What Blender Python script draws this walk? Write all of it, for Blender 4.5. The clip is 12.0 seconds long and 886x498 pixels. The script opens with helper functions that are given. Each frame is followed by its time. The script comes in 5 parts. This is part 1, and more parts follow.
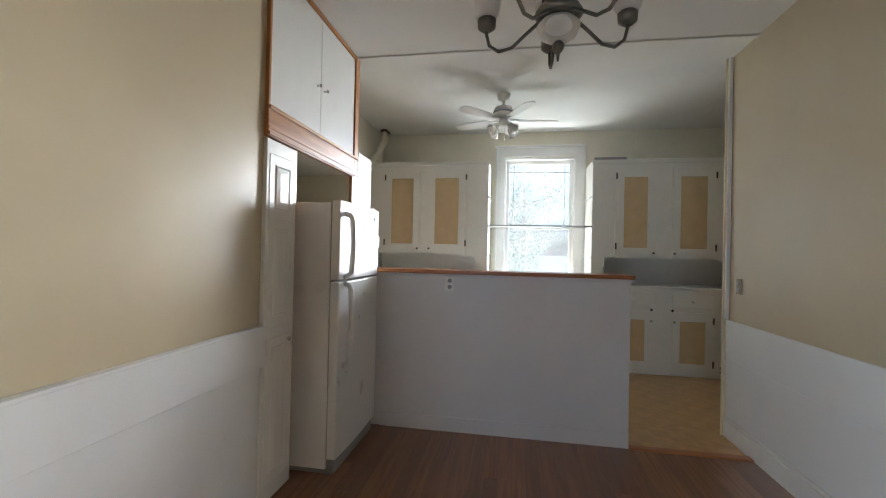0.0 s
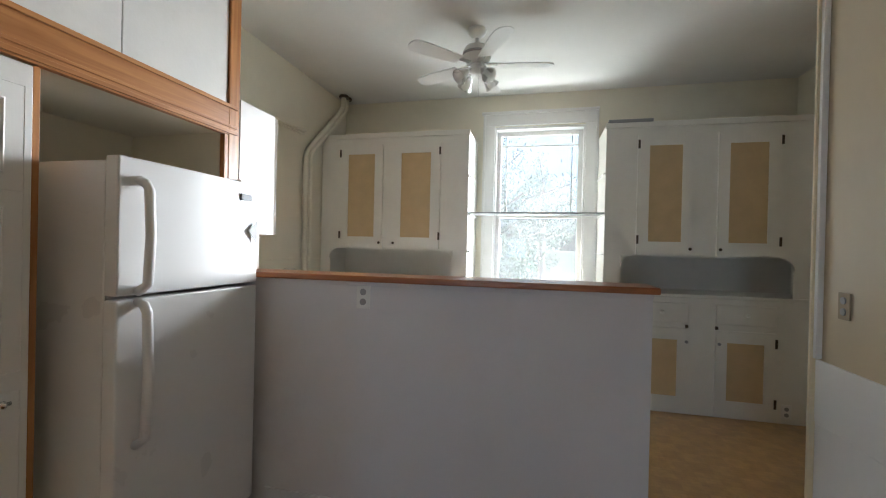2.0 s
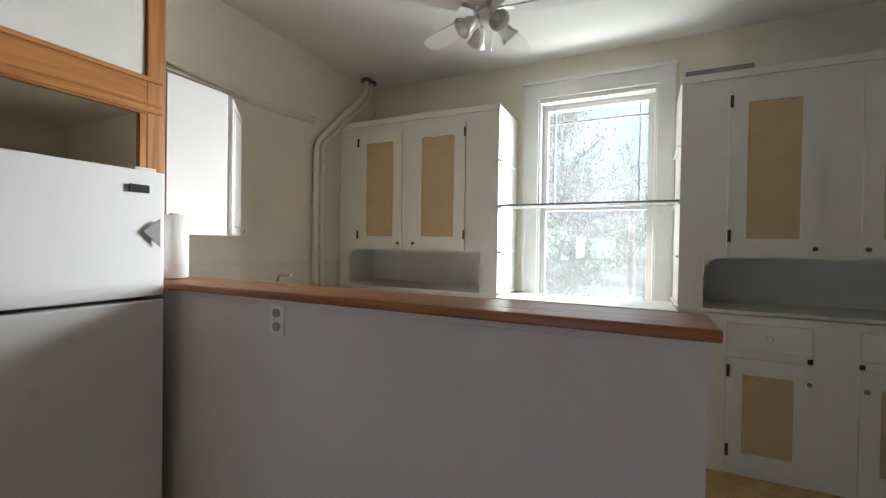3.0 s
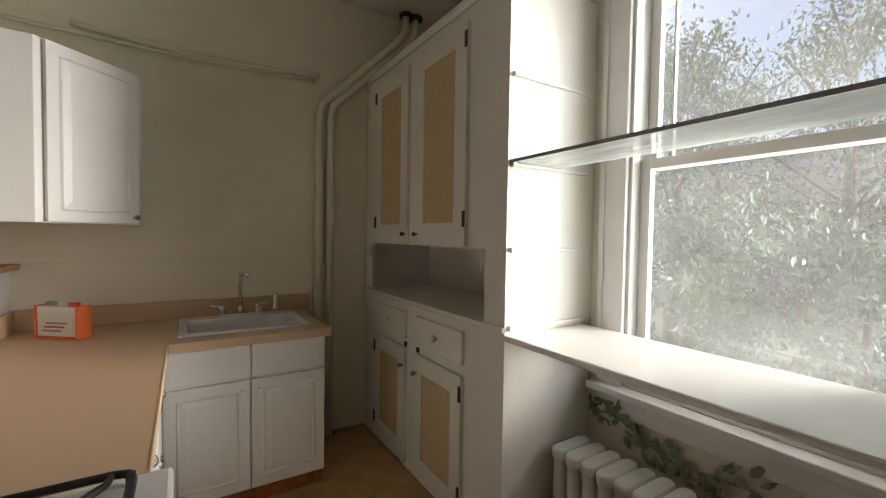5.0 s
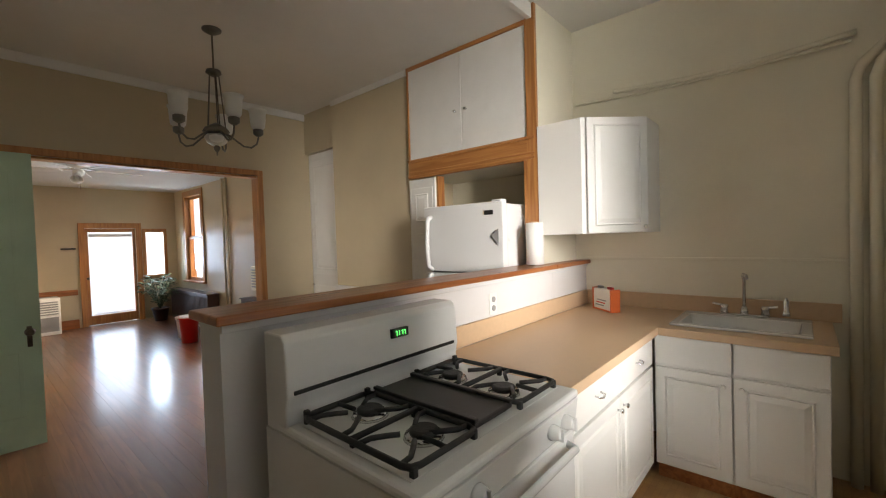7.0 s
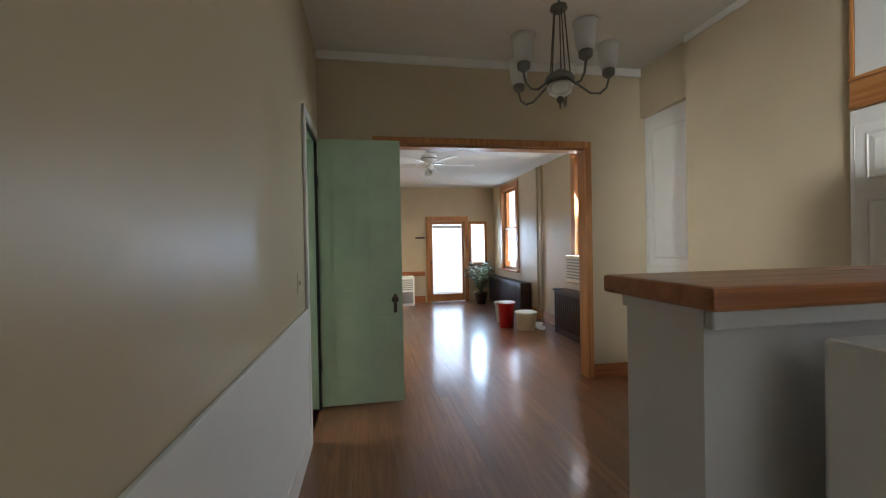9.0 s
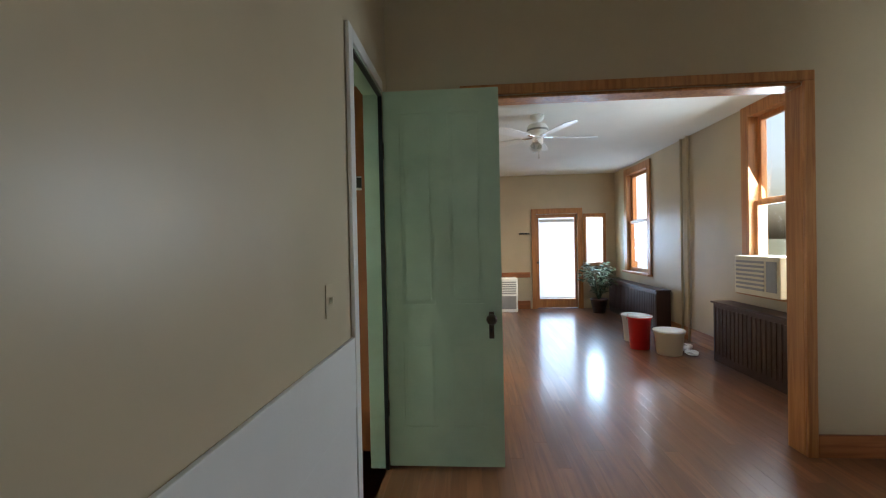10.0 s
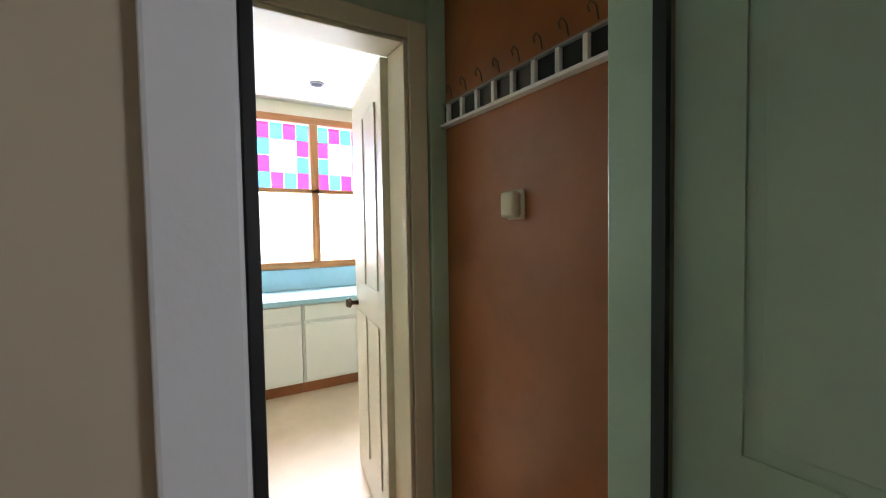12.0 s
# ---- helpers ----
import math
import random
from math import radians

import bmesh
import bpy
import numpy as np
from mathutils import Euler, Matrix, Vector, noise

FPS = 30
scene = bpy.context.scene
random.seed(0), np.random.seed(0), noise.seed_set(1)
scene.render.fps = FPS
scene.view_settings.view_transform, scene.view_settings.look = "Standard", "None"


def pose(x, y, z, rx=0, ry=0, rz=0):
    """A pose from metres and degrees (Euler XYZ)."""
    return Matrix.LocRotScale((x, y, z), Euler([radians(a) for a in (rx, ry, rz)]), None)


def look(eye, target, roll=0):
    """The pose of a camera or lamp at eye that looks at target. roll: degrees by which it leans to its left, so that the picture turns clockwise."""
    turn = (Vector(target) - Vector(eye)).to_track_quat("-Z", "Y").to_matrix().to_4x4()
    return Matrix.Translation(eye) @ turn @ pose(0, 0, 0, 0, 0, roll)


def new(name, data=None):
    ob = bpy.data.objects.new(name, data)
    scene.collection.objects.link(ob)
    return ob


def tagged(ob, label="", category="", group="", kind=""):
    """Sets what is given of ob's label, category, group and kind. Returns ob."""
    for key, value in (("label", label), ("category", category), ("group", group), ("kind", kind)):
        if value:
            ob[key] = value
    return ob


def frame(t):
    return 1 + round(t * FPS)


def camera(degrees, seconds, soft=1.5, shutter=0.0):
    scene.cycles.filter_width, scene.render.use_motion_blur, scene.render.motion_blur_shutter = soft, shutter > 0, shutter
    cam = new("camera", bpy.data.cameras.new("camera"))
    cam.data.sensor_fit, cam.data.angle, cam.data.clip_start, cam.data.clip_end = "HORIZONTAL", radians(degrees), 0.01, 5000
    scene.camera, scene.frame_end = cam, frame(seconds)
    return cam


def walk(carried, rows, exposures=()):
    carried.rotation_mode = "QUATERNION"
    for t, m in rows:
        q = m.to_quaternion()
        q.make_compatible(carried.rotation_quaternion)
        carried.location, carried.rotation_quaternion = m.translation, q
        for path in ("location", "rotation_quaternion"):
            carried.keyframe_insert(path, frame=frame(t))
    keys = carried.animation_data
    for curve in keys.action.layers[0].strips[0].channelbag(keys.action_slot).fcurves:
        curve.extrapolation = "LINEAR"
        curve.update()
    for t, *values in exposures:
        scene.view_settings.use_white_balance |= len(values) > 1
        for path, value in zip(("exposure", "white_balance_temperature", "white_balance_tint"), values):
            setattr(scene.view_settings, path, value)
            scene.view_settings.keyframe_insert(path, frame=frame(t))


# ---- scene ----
cam = camera(93.9, 12.0, soft=1.15)
PATH = [
    (0, (-0.832, -3.126, 1.36), (-1.166, -1.154, 1.375), 1.3),
    (0.5, (-0.832, -2.879, 1.359), (-0.999, -0.886, 1.368), 1.5),
    (1, (-0.748, -2.562, 1.368), (-0.887, -0.567, 1.375), 1.4),
    (1.5, (-0.624, -2.231, 1.374), (-0.872, -0.246, 1.371), 1.3),
    (2, (-0.465, -1.887, 1.373), (-0.922, 0.06, 1.363), 1.3),
    (2.5, (-0.337, -1.502, 1.378), (-1.017, 0.379, 1.36), 1.0),
    (2.7, (-0.273, -1.33, 1.388), (-1.043, 0.516, 1.367), 0.9),
    (3.4, (0.07, -0.71, 1.405), (-0.90, 1.03, 1.375), 1.0),
    (3.9, (0.235, -0.17, 1.425), (-0.97, 1.42, 1.37), 1.3),
    (4.3, (0.183, 0.23, 1.43), (-1.216, 1.658, 1.357), 1.5),
    (4.5, (0.171, 0.427, 1.405), (-1.321, 1.756, 1.332), 1.2),
    (5, (0.161, 0.884, 1.397), (-1.532, 1.945, 1.331), 0.9),
    (5.5, (0.139, 1.238, 1.415), (-1.758, 1.863, 1.316), 0.1),
    (6, (0.151, 1.462, 1.423), (-1.846, 1.394, 1.33), -0.6),
    (6.5, (0.273, 1.499, 1.414), (-1.579, 0.746, 1.338), -1.4),
    (7, (0.472, 1.441, 1.429), (-1.035, 0.127, 1.374), -1.8),
    (7.5, (0.614, 1.41, 1.47), (-0.475, -0.267, 1.419), -2.3),
    (7.7, (0.635, 1.396, 1.474), (-0.314, -0.364, 1.422), -2.3),
    (9.3, (0.384, 0.29, 1.25), (0.142, -1.696, 1.231), -1.2),
    (9.5, (0.39, 0.068, 1.247), (0.231, -1.926, 1.227), -1.4),
    (10, (0.31, -0.462, 1.264), (0.446, -2.458, 1.242), -1.2),
    (10.5, (0.238, -0.976, 1.246), (0.73, -2.915, 1.227), -1.1),
    (11, (0.182, -1.489, 1.235), (1.086, -3.272, 1.207), -1.0),
    (11.5, (0.296, -1.907, 1.22), (1.64, -3.387, 1.165), -1.1),
    (12, (0.442, -2.158, 1.233), (2.153, -3.191, 1.152), -0.9),
]
EXPOSURES = [(0.0, 2.4, 5800, 8), (2.7, 2.25, 5900, 8), (4.3, 1.55, 6600, 12), (5.0, 1.35, 6800, 12), (5.5, 1.15, 7000, 12), (6.0, 0.95, 7100, 12), (6.6, 1.5, 7000, 12), (7.1, 1.85, 6700, 11), (7.7, 1.75, 6600, 11), (9.3, 1.95, 5900, 6), (10.8, 1.8, 5800, 4), (11.5, 2.3, 5800, 8), (12.0, 1.55, 5900, 14)]
KITCHEN_WATTS = 120
FAR_WATTS = 1350
YARD_WATTS = 80
walk(cam, [(t, look(eye, target, roll)) for t, eye, target, roll in PATH], EXPOSURES)

# ---- world and light ----
world = bpy.data.worlds.new("world")
scene.world = world
world.use_nodes = True
wn = world.node_tree
sky = wn.nodes.new("ShaderNodeTexSky")
sky.sky_type, sky.sun_disc = "NISHITA", False
sky.sun_elevation, sky.sun_rotation = radians(20), radians(-81)
sky.dust_density, sky.ozone_density, sky.air_density = 7.0, 0.6, 0.8
wn.links.new(sky.outputs[0], wn.nodes["Background"].inputs[0])
wn.nodes["Background"].inputs[1].default_value = 0.10

sun = new("sun", bpy.data.lights.new("sun", "SUN"))
sun.data.energy, sun.data.angle, sun.data.color = 2.0, radians(0.6), (1.0, 0.86, 0.68)
sun.matrix_world = look((-0.96 * 9, 0.15 * 9, 3.3), (0, 0, 0))


def window_light(name, eye, target, width, height, watts, color):
    """An area lamp standing in for daylight, at an opening or outside it."""
    lamp = new(name, bpy.data.lights.new(name, "AREA"))
    lamp.data.shape, lamp.data.size, lamp.data.size_y = "RECTANGLE", width, height
    lamp.data.energy, lamp.data.color = watts, color
    lamp.matrix_world = look(eye, target)
    return lamp


SKY_COLOR = (0.86, 0.93, 1.0)
window_light("window_light_west_far", (-2.62, -7.4, 1.6), (0, -7.4, 1.4), 0.86, 1.65, 1.3, SKY_COLOR)
window_light("window_light_west_near", (-2.62, -4.3, 1.45), (0, -4.3, 0.2), 0.86, 1.25, 19, SKY_COLOR)
window_light("door_light", (-1.32, -8.62, 0.95), (-1.32, 0, 0.9), 0.66, 1.5, 2.6, (0.52, 0.72, 1.0))
window_light("side_window_light", (-2.01, -8.62, 1.29), (-1.6, 0, 0.6), 0.30, 0.84, 4.5, (0.56, 0.76, 1.0))
window_light("window_light_east_room", (4.5, -2.9, 1.5), (0, -2.9, 1.3), 2.0, 0.6, 45, (1.0, 0.97, 0.92))
# added fill lamp outside, out of view, lights kitchen and fridge through the window
window_light("kitchen_far_sky_light", (4.4, 12.0, 3.6), (-0.5, 2.6, 1.5), 5.0, 6.0, FAR_WATTS, (1.0, 0.97, 0.92))
# added upward fill lamp hidden below the sill, imitates bounce off the ground
window_light("sunlit_yard_light", (-0.4, 3.8, -0.35), (-0.5, 2.4, 0.8), 4.4, 1.7, YARD_WATTS, (1.0, 0.97, 0.90))
# second added lamp nearer the window, unseen, boosts the sky light
window_light("kitchen_sky_light", (1.9, 5.0, 2.2), (-0.5, 2.6, 1.5), 3.2, 4.0, KITCHEN_WATTS, (1.0, 0.97, 0.92))


# ---- materials ----
def material(name, color, rough=0.5, metal=0.0, vary=0.06, scale=6.0, bump=0.05, fine=120.0, stretch=(1, 1, 1),
             coat=0.0, spread=0.0, dark=None, dark_scale=1.5, dark_amount=0.0):
    """A paint-like surface with cloudy variation, fine grain, stains and a little relief."""
    m = bpy.data.materials.new(name)
    m.use_nodes = True
    nt = m.node_tree
    p = nt.nodes["Principled BSDF"]
    p.inputs["Metallic"].default_value = metal
    p.inputs["Coat Weight"].default_value = coat
    tc = nt.nodes.new("ShaderNodeTexCoord")
    mp = nt.nodes.new("ShaderNodeMapping")
    mp.inputs["Scale"].default_value = stretch
    nt.links.new(tc.outputs["Object"], mp.inputs[0])
    n1 = nt.nodes.new("ShaderNodeTexNoise")
    n1.inputs["Scale"].default_value, n1.inputs["Detail"].default_value = scale, 5
    n2 = nt.nodes.new("ShaderNodeTexNoise")
    n2.inputs["Scale"].default_value, n2.inputs["Detail"].default_value = fine, 3
    nt.links.new(mp.outputs[0], n1.inputs[0])
    nt.links.new(mp.outputs[0], n2.inputs[0])
    ramp = nt.nodes.new("ShaderNodeMapRange")
    ramp.inputs[1].default_value, ramp.inputs[2].default_value = 0.3, 0.7
    ramp.inputs[3].default_value, ramp.inputs[4].default_value = 1 - vary, 1 + vary
    nt.links.new(n1.outputs[0], ramp.inputs[0])
    mul = nt.nodes.new("ShaderNodeMixRGB")
    mul.blend_type, mul.inputs[0].default_value = "MULTIPLY", 1.0
    mul.inputs[1].default_value = (*color, 1)
    nt.links.new(ramp.outputs[0], mul.inputs[2])
    last = mul.outputs[0]
    if spread:
        info = nt.nodes.new("ShaderNodeObjectInfo")
        r2 = nt.nodes.new("ShaderNodeMapRange")
        r2.inputs[3].default_value, r2.inputs[4].default_value = 1 - spread, 1 + spread
        nt.links.new(info.outputs["Random"], r2.inputs[0])
        mul2 = nt.nodes.new("ShaderNodeMixRGB")
        mul2.blend_type, mul2.inputs[0].default_value = "MULTIPLY", 1.0
        nt.links.new(last, mul2.inputs[1])
        nt.links.new(r2.outputs[0], mul2.inputs[2])
        last = mul2.outputs[0]
    if dark:
        n3 = nt.nodes.new("ShaderNodeTexNoise")
        n3.inputs["Scale"].default_value, n3.inputs["Detail"].default_value = dark_scale, 6
        n3.inputs["Roughness"].default_value = 0.65
        nt.links.new(mp.outputs[0], n3.inputs[0])
        r3 = nt.nodes.new("ShaderNodeMapRange")
        r3.inputs[1].default_value, r3.inputs[2].default_value = 0.55, 0.75
        r3.inputs[3].default_value, r3.inputs[4].default_value = 0, dark_amount
        nt.links.new(n3.outputs[0], r3.inputs[0])
        mix = nt.nodes.new("ShaderNodeMixRGB")
        mix.inputs[2].default_value = (*dark, 1)
        nt.links.new(r3.outputs[0], mix.inputs[0])
        nt.links.new(last, mix.inputs[1])
        last = mix.outputs[0]
    nt.links.new(last, p.inputs["Base Color"])
    rr = nt.nodes.new("ShaderNodeMapRange")
    rr.inputs[3].default_value, rr.inputs[4].default_value = max(rough - 0.08, 0.02), min(rough + 0.08, 1)
    nt.links.new(n1.outputs[0], rr.inputs[0])
    nt.links.new(rr.outputs[0], p.inputs["Roughness"])
    if bump:
        add = nt.nodes.new("ShaderNodeMath")
        add.operation = "ADD"
        nt.links.new(n1.outputs[0], add.inputs[0])
        nt.links.new(n2.outputs[0], add.inputs[1])
        b = nt.nodes.new("ShaderNodeBump")
        b.inputs["Strength"].default_value, b.inputs["Distance"].default_value = bump, 0.01
        nt.links.new(add.outputs[0], b.inputs["Height"])
        nt.links.new(b.outputs[0], p.inputs["Normal"])
    return m


def wood(name, light, deep, rough=0.35, along=1, scale=9.0, spread=0.0, coat=0.0):
    """Grained wood; along is the axis of the grain."""
    m = material(name, light, rough, 0, 0.10, 3.0, 0.03, 60, coat=coat, spread=spread)
    nt = m.node_tree
    p = nt.nodes["Principled BSDF"]
    mp = nt.nodes["Mapping"]
    st = [scale, scale, scale]
    st[along] = scale * 0.06
    mp.inputs["Scale"].default_value = st
    info = nt.nodes.new("ShaderNodeObjectInfo")
    off = nt.nodes.new("ShaderNodeVectorMath")
    off.operation = "SCALE"
    off.inputs[0].default_value = (37, 53, 71)
    nt.links.new(info.outputs["Random"], off.inputs["Scale"])
    nt.links.new(off.outputs[0], mp.inputs["Location"])
    old = p.inputs["Base Color"].links[0].from_socket
    n = nt.nodes.new("ShaderNodeTexNoise")
    n.inputs["Scale"].default_value, n.inputs["Detail"].default_value = 3.0, 8
    n.inputs["Distortion"].default_value = 1.2
    nt.links.new(mp.outputs[0], n.inputs[0])
    r = nt.nodes.new("ShaderNodeMapRange")
    r.inputs[1].default_value, r.inputs[2].default_value = 0.38, 0.68
    nt.links.new(n.outputs[0], r.inputs[0])
    mix = nt.nodes.new("ShaderNodeMixRGB")
    mix.inputs[2].default_value = (*deep, 1)
    nt.links.new(r.outputs[0], mix.inputs[0])
    nt.links.new(old, mix.inputs[1])
    nt.links.new(mix.outputs[0], p.inputs["Base Color"])
    return m


def glass(name, tint=(1, 1, 1), rough=0.0, dust=0.0):
    """Thin clear pane: mostly lets light straight through, with a glossy sheen."""
    m = bpy.data.materials.new(name)
    m.use_nodes = True
    nt = m.node_tree
    out = nt.nodes["Material Output"]
    tr = nt.nodes.new("ShaderNodeBsdfTransparent")
    tr.inputs[0].default_value = (*tint, 1)
    gl = nt.nodes.new("ShaderNodeBsdfGlossy")
    gl.inputs["Roughness"].default_value = rough
    lw = nt.nodes.new("ShaderNodeLayerWeight")
    lw.inputs[0].default_value = 0.5
    pw = nt.nodes.new("ShaderNodeMath")
    pw.operation, pw.inputs[1].default_value = "POWER", 4.0
    nt.links.new(lw.outputs["Facing"], pw.inputs[0])
    mr = nt.nodes.new("ShaderNodeMapRange")
    mr.inputs[3].default_value, mr.inputs[4].default_value = 0.03, 0.7
    nt.links.new(pw.outputs[0], mr.inputs[0])
    mix = nt.nodes.new("ShaderNodeMixShader")
    nt.links.new(mr.outputs[0], mix.inputs[0])
    clear = tr.outputs[0]
    if dust:
        film = nt.nodes.new("ShaderNodeBsdfTranslucent")
        noi = nt.nodes.new("ShaderNodeTexNoise")
        noi.inputs["Scale"].default_value, noi.inputs["Detail"].default_value = 3.0, 6
        dr = nt.nodes.new("ShaderNodeMapRange")
        dr.inputs[1].default_value, dr.inputs[2].default_value = 0.3, 0.7
        dr.inputs[3].default_value, dr.inputs[4].default_value = dust * 0.6, dust * 1.4
        nt.links.new(noi.outputs[0], dr.inputs[0])
        dirty = nt.nodes.new("ShaderNodeMixShader")
        nt.links.new(dr.outputs[0], dirty.inputs[0])
        nt.links.new(clear, dirty.inputs[1])
        nt.links.new(film.outputs[0], dirty.inputs[2])
        clear = dirty.outputs[0]
    nt.links.new(clear, mix.inputs[1])
    nt.links.new(gl.outputs[0], mix.inputs[2])
    nt.links.new(mix.outputs[0], out.inputs[0])
    return m


def emitter(name, color, strength):
    m = bpy.data.materials.new(name)
    m.use_nodes = True
    p = m.node_tree.nodes["Principled BSDF"]
    p.inputs["Base Color"].default_value = (*color, 1)
    p.inputs["Emission Color"].default_value = (*color, 1)
    p.inputs["Emission Strength"].default_value = strength
    return m


M_BEIGE = material("beige_wall_paint", (0.56, 0.47, 0.32), 0.36, vary=0.04, scale=2.5, bump=0.015, fine=90, dark=(0.47, 0.38, 0.25), dark_amount=0.25)
M_CREAM = material("cream_wall_paint", (0.80, 0.755, 0.62), 0.36, vary=0.04, scale=2.0, bump=0.05, fine=60, dark=(0.62, 0.57, 0.44), dark_amount=0.25)
M_CEIL = material("ceiling_paint", (0.76, 0.75, 0.71), 0.85, vary=0.04, scale=1.3, bump=0.05, fine=50, dark=(0.62, 0.60, 0.55), dark_amount=0.3)
M_WHITE = material("white_trim_paint", (0.80, 0.79, 0.76), 0.32, vary=0.03, scale=5, bump=0.05, fine=70, dark=(0.62, 0.60, 0.54), dark_scale=4, dark_amount=0.25)
M_WAINSCOT = material("wainscot_paint", (0.78, 0.78, 0.77), 0.45, vary=0.03, scale=3, bump=0.05, fine=70, dark=(0.64, 0.63, 0.60), dark_amount=0.2)
M_HALFWALL = material("half_wall_paint", (0.72, 0.70, 0.70), 0.5, vary=0.05, scale=1.6, bump=0.06, fine=60, dark=(0.58, 0.54, 0.52), dark_amount=0.4)
M_CABINET = material("cabinet_paint", (0.79, 0.77, 0.70), 0.35, vary=0.03, scale=5, bump=0.05, fine=60, dark=(0.58, 0.54, 0.44), dark_scale=5, dark_amount=0.25)
M_PANEL = material("woven_cane_panel", (0.60, 0.445, 0.245), 0.75, vary=0.05, scale=8, bump=0.10, fine=420, dark=(0.54, 0.40, 0.22), dark_scale=3, dark_amount=0.5)
M_LAMINATE_WHITE = material("white_laminate", (0.82, 0.81, 0.78), 0.35, vary=0.02, scale=4, bump=0.02)
M_COUNTER = material("tan_laminate", (0.60, 0.42, 0.265), 0.40, vary=0.03, scale=40, bump=0.0, dark=(0.56, 0.385, 0.24), dark_scale=1.2, dark_amount=0.3)
M_ENAMEL = material("white_enamel", (0.80, 0.80, 0.79), 0.22, vary=0.02, scale=3, bump=0.02, fine=160, coat=0.3)
M_FRIDGE = material("fridge_enamel", (0.78, 0.78, 0.78), 0.30, vary=0.02, scale=3, bump=0.10, fine=420)
M_IRON = material("black_cast_iron", (0.02, 0.02, 0.02), 0.55, vary=0.2, scale=30, bump=0.2, fine=200)
M_GRIDDLE = material("grey_griddle_plate", (0.045, 0.042, 0.04), 0.45, vary=0.2, scale=12, bump=0.1, fine=150)
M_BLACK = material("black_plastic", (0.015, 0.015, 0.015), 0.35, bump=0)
M_CHROME = material("brushed_chrome", (0.72, 0.72, 0.72), 0.16, 1.0, vary=0.05, bump=0)
M_NICKEL = material("aged_bronze", (0.10, 0.08, 0.06), 0.35, 0.9, vary=0.2, scale=20, bump=0.05)
M_PEWTER = material("brushed_pewter", (0.17, 0.16, 0.14), 0.38, 0.75, vary=0.15, scale=20, bump=0.03)
M_BRASS = material("tarnished_brass_plate", (0.30, 0.24, 0.16), 0.4, 0.5, vary=0.1, bump=0.03)
M_OAK = wood("orange_oak", (0.52, 0.24, 0.08), (0.34, 0.13, 0.04), 0.35, 1, 8)
M_OAK_Z = wood("orange_oak_upright", (0.52, 0.24, 0.08), (0.34, 0.13, 0.04), 0.35, 2, 8)
M_OAK_X = wood("orange_oak_cap", (0.44, 0.17, 0.06), (0.27, 0.09, 0.03), 0.3, 0, 8)
M_FLOOR = wood("strip_floor", (0.245, 0.102, 0.043), (0.165, 0.064, 0.025), 0.34, 1, 7, spread=0.26, coat=0.8)
M_FLOOR.node_tree.nodes["Principled BSDF"].inputs["Coat Roughness"].default_value = 0.16
M_SUBFLOOR = material("floor_gap", (0.05, 0.025, 0.012), 0.7)
M_GREEN = material("sage_green_paint", (0.45, 0.58, 0.43), 0.4, vary=0.10, scale=3, bump=0.10, fine=40, dark=(0.31, 0.41, 0.30), dark_scale=2.2, dark_amount=0.45)
M_BROWN = material("brown_stained_board", (0.30, 0.105, 0.035), 0.32, vary=0.15, scale=4, bump=0.12, fine=25, dark=(0.12, 0.04, 0.015), dark_scale=3, dark_amount=0.5)
M_DARKRED = material("dark_red_paint", (0.10, 0.012, 0.015), 0.35, vary=0.1)
M_YELLOW = material("yellow_trim_paint", (0.76, 0.66, 0.45), 0.38, vary=0.05, scale=6, bump=0.05)
M_RED = material("red_plastic", (0.62, 0.02, 0.02), 0.35, vary=0.05, bump=0.02)
M_ORANGE = material("orange_plastic", (0.75, 0.16, 0.04), 0.35, vary=0.05, bump=0.02)
M_IVORY = material("ivory_plastic", (0.72, 0.66, 0.50), 0.35, vary=0.03, bump=0)
M_STEEL = material("painted_iron_radiator", (0.74, 0.73, 0.68), 0.32, vary=0.04, scale=10, bump=0.10, fine=60, dark=(0.50, 0.46, 0.38), dark_scale=6, dark_amount=0.3)
M_RADBROWN = material("dark_brown_radiator_cover", (0.045, 0.018, 0.012), 0.4, vary=0.2, scale=6)
M_GLASS = glass("clear_pane")
M_DUSTYGLASS = glass("dusty_screened_pane", (0.86, 0.92, 1.0), 0.0, 0.042)
M_SHELFGLASS = glass("shelf_pane", (0.86, 0.91, 0.90), 0.0, 0.5)
M_FROST = material("frosted_shade", (0.85, 0.84, 0.80), 0.35, bump=0.02)
M_FROST.node_tree.nodes["Principled BSDF"].inputs["Transmission Weight"].default_value = 0.35
M_PAPER = material("paper_white", (0.82, 0.81, 0.78), 0.9, vary=0.03, scale=12, bump=0.2, fine=80)
M_LEAF = material("leaf_green", (0.075, 0.115, 0.055), 0.5, vary=0.35, scale=8, spread=0.2)
M_LEAF_DRY = material("painted_leaf", (0.27, 0.28, 0.18), 0.8, vary=0.3, scale=14)
M_BARK = material("bark", (0.10, 0.075, 0.055), 0.9, vary=0.3, scale=9, bump=0.6, fine=40)
M_GRASS = material("lawn", (0.10, 0.11, 0.06), 0.9, vary=0.3, scale=2, bump=0.5, fine=30)
M_STUCCO = material("far_wall_render", (0.55, 0.47, 0.38), 0.9, vary=0.1, scale=3, bump=0.2)
M_ROOF = material("roof_shingle", (0.16, 0.14, 0.13), 0.9, vary=0.2, scale=8, bump=0.3)
M_EAVE = material("eave_paint", (0.70, 0.62, 0.46), 0.6, vary=0.05)
M_BLUE = material("blue_laminate", (0.36, 0.58, 0.68), 0.35, vary=0.05)
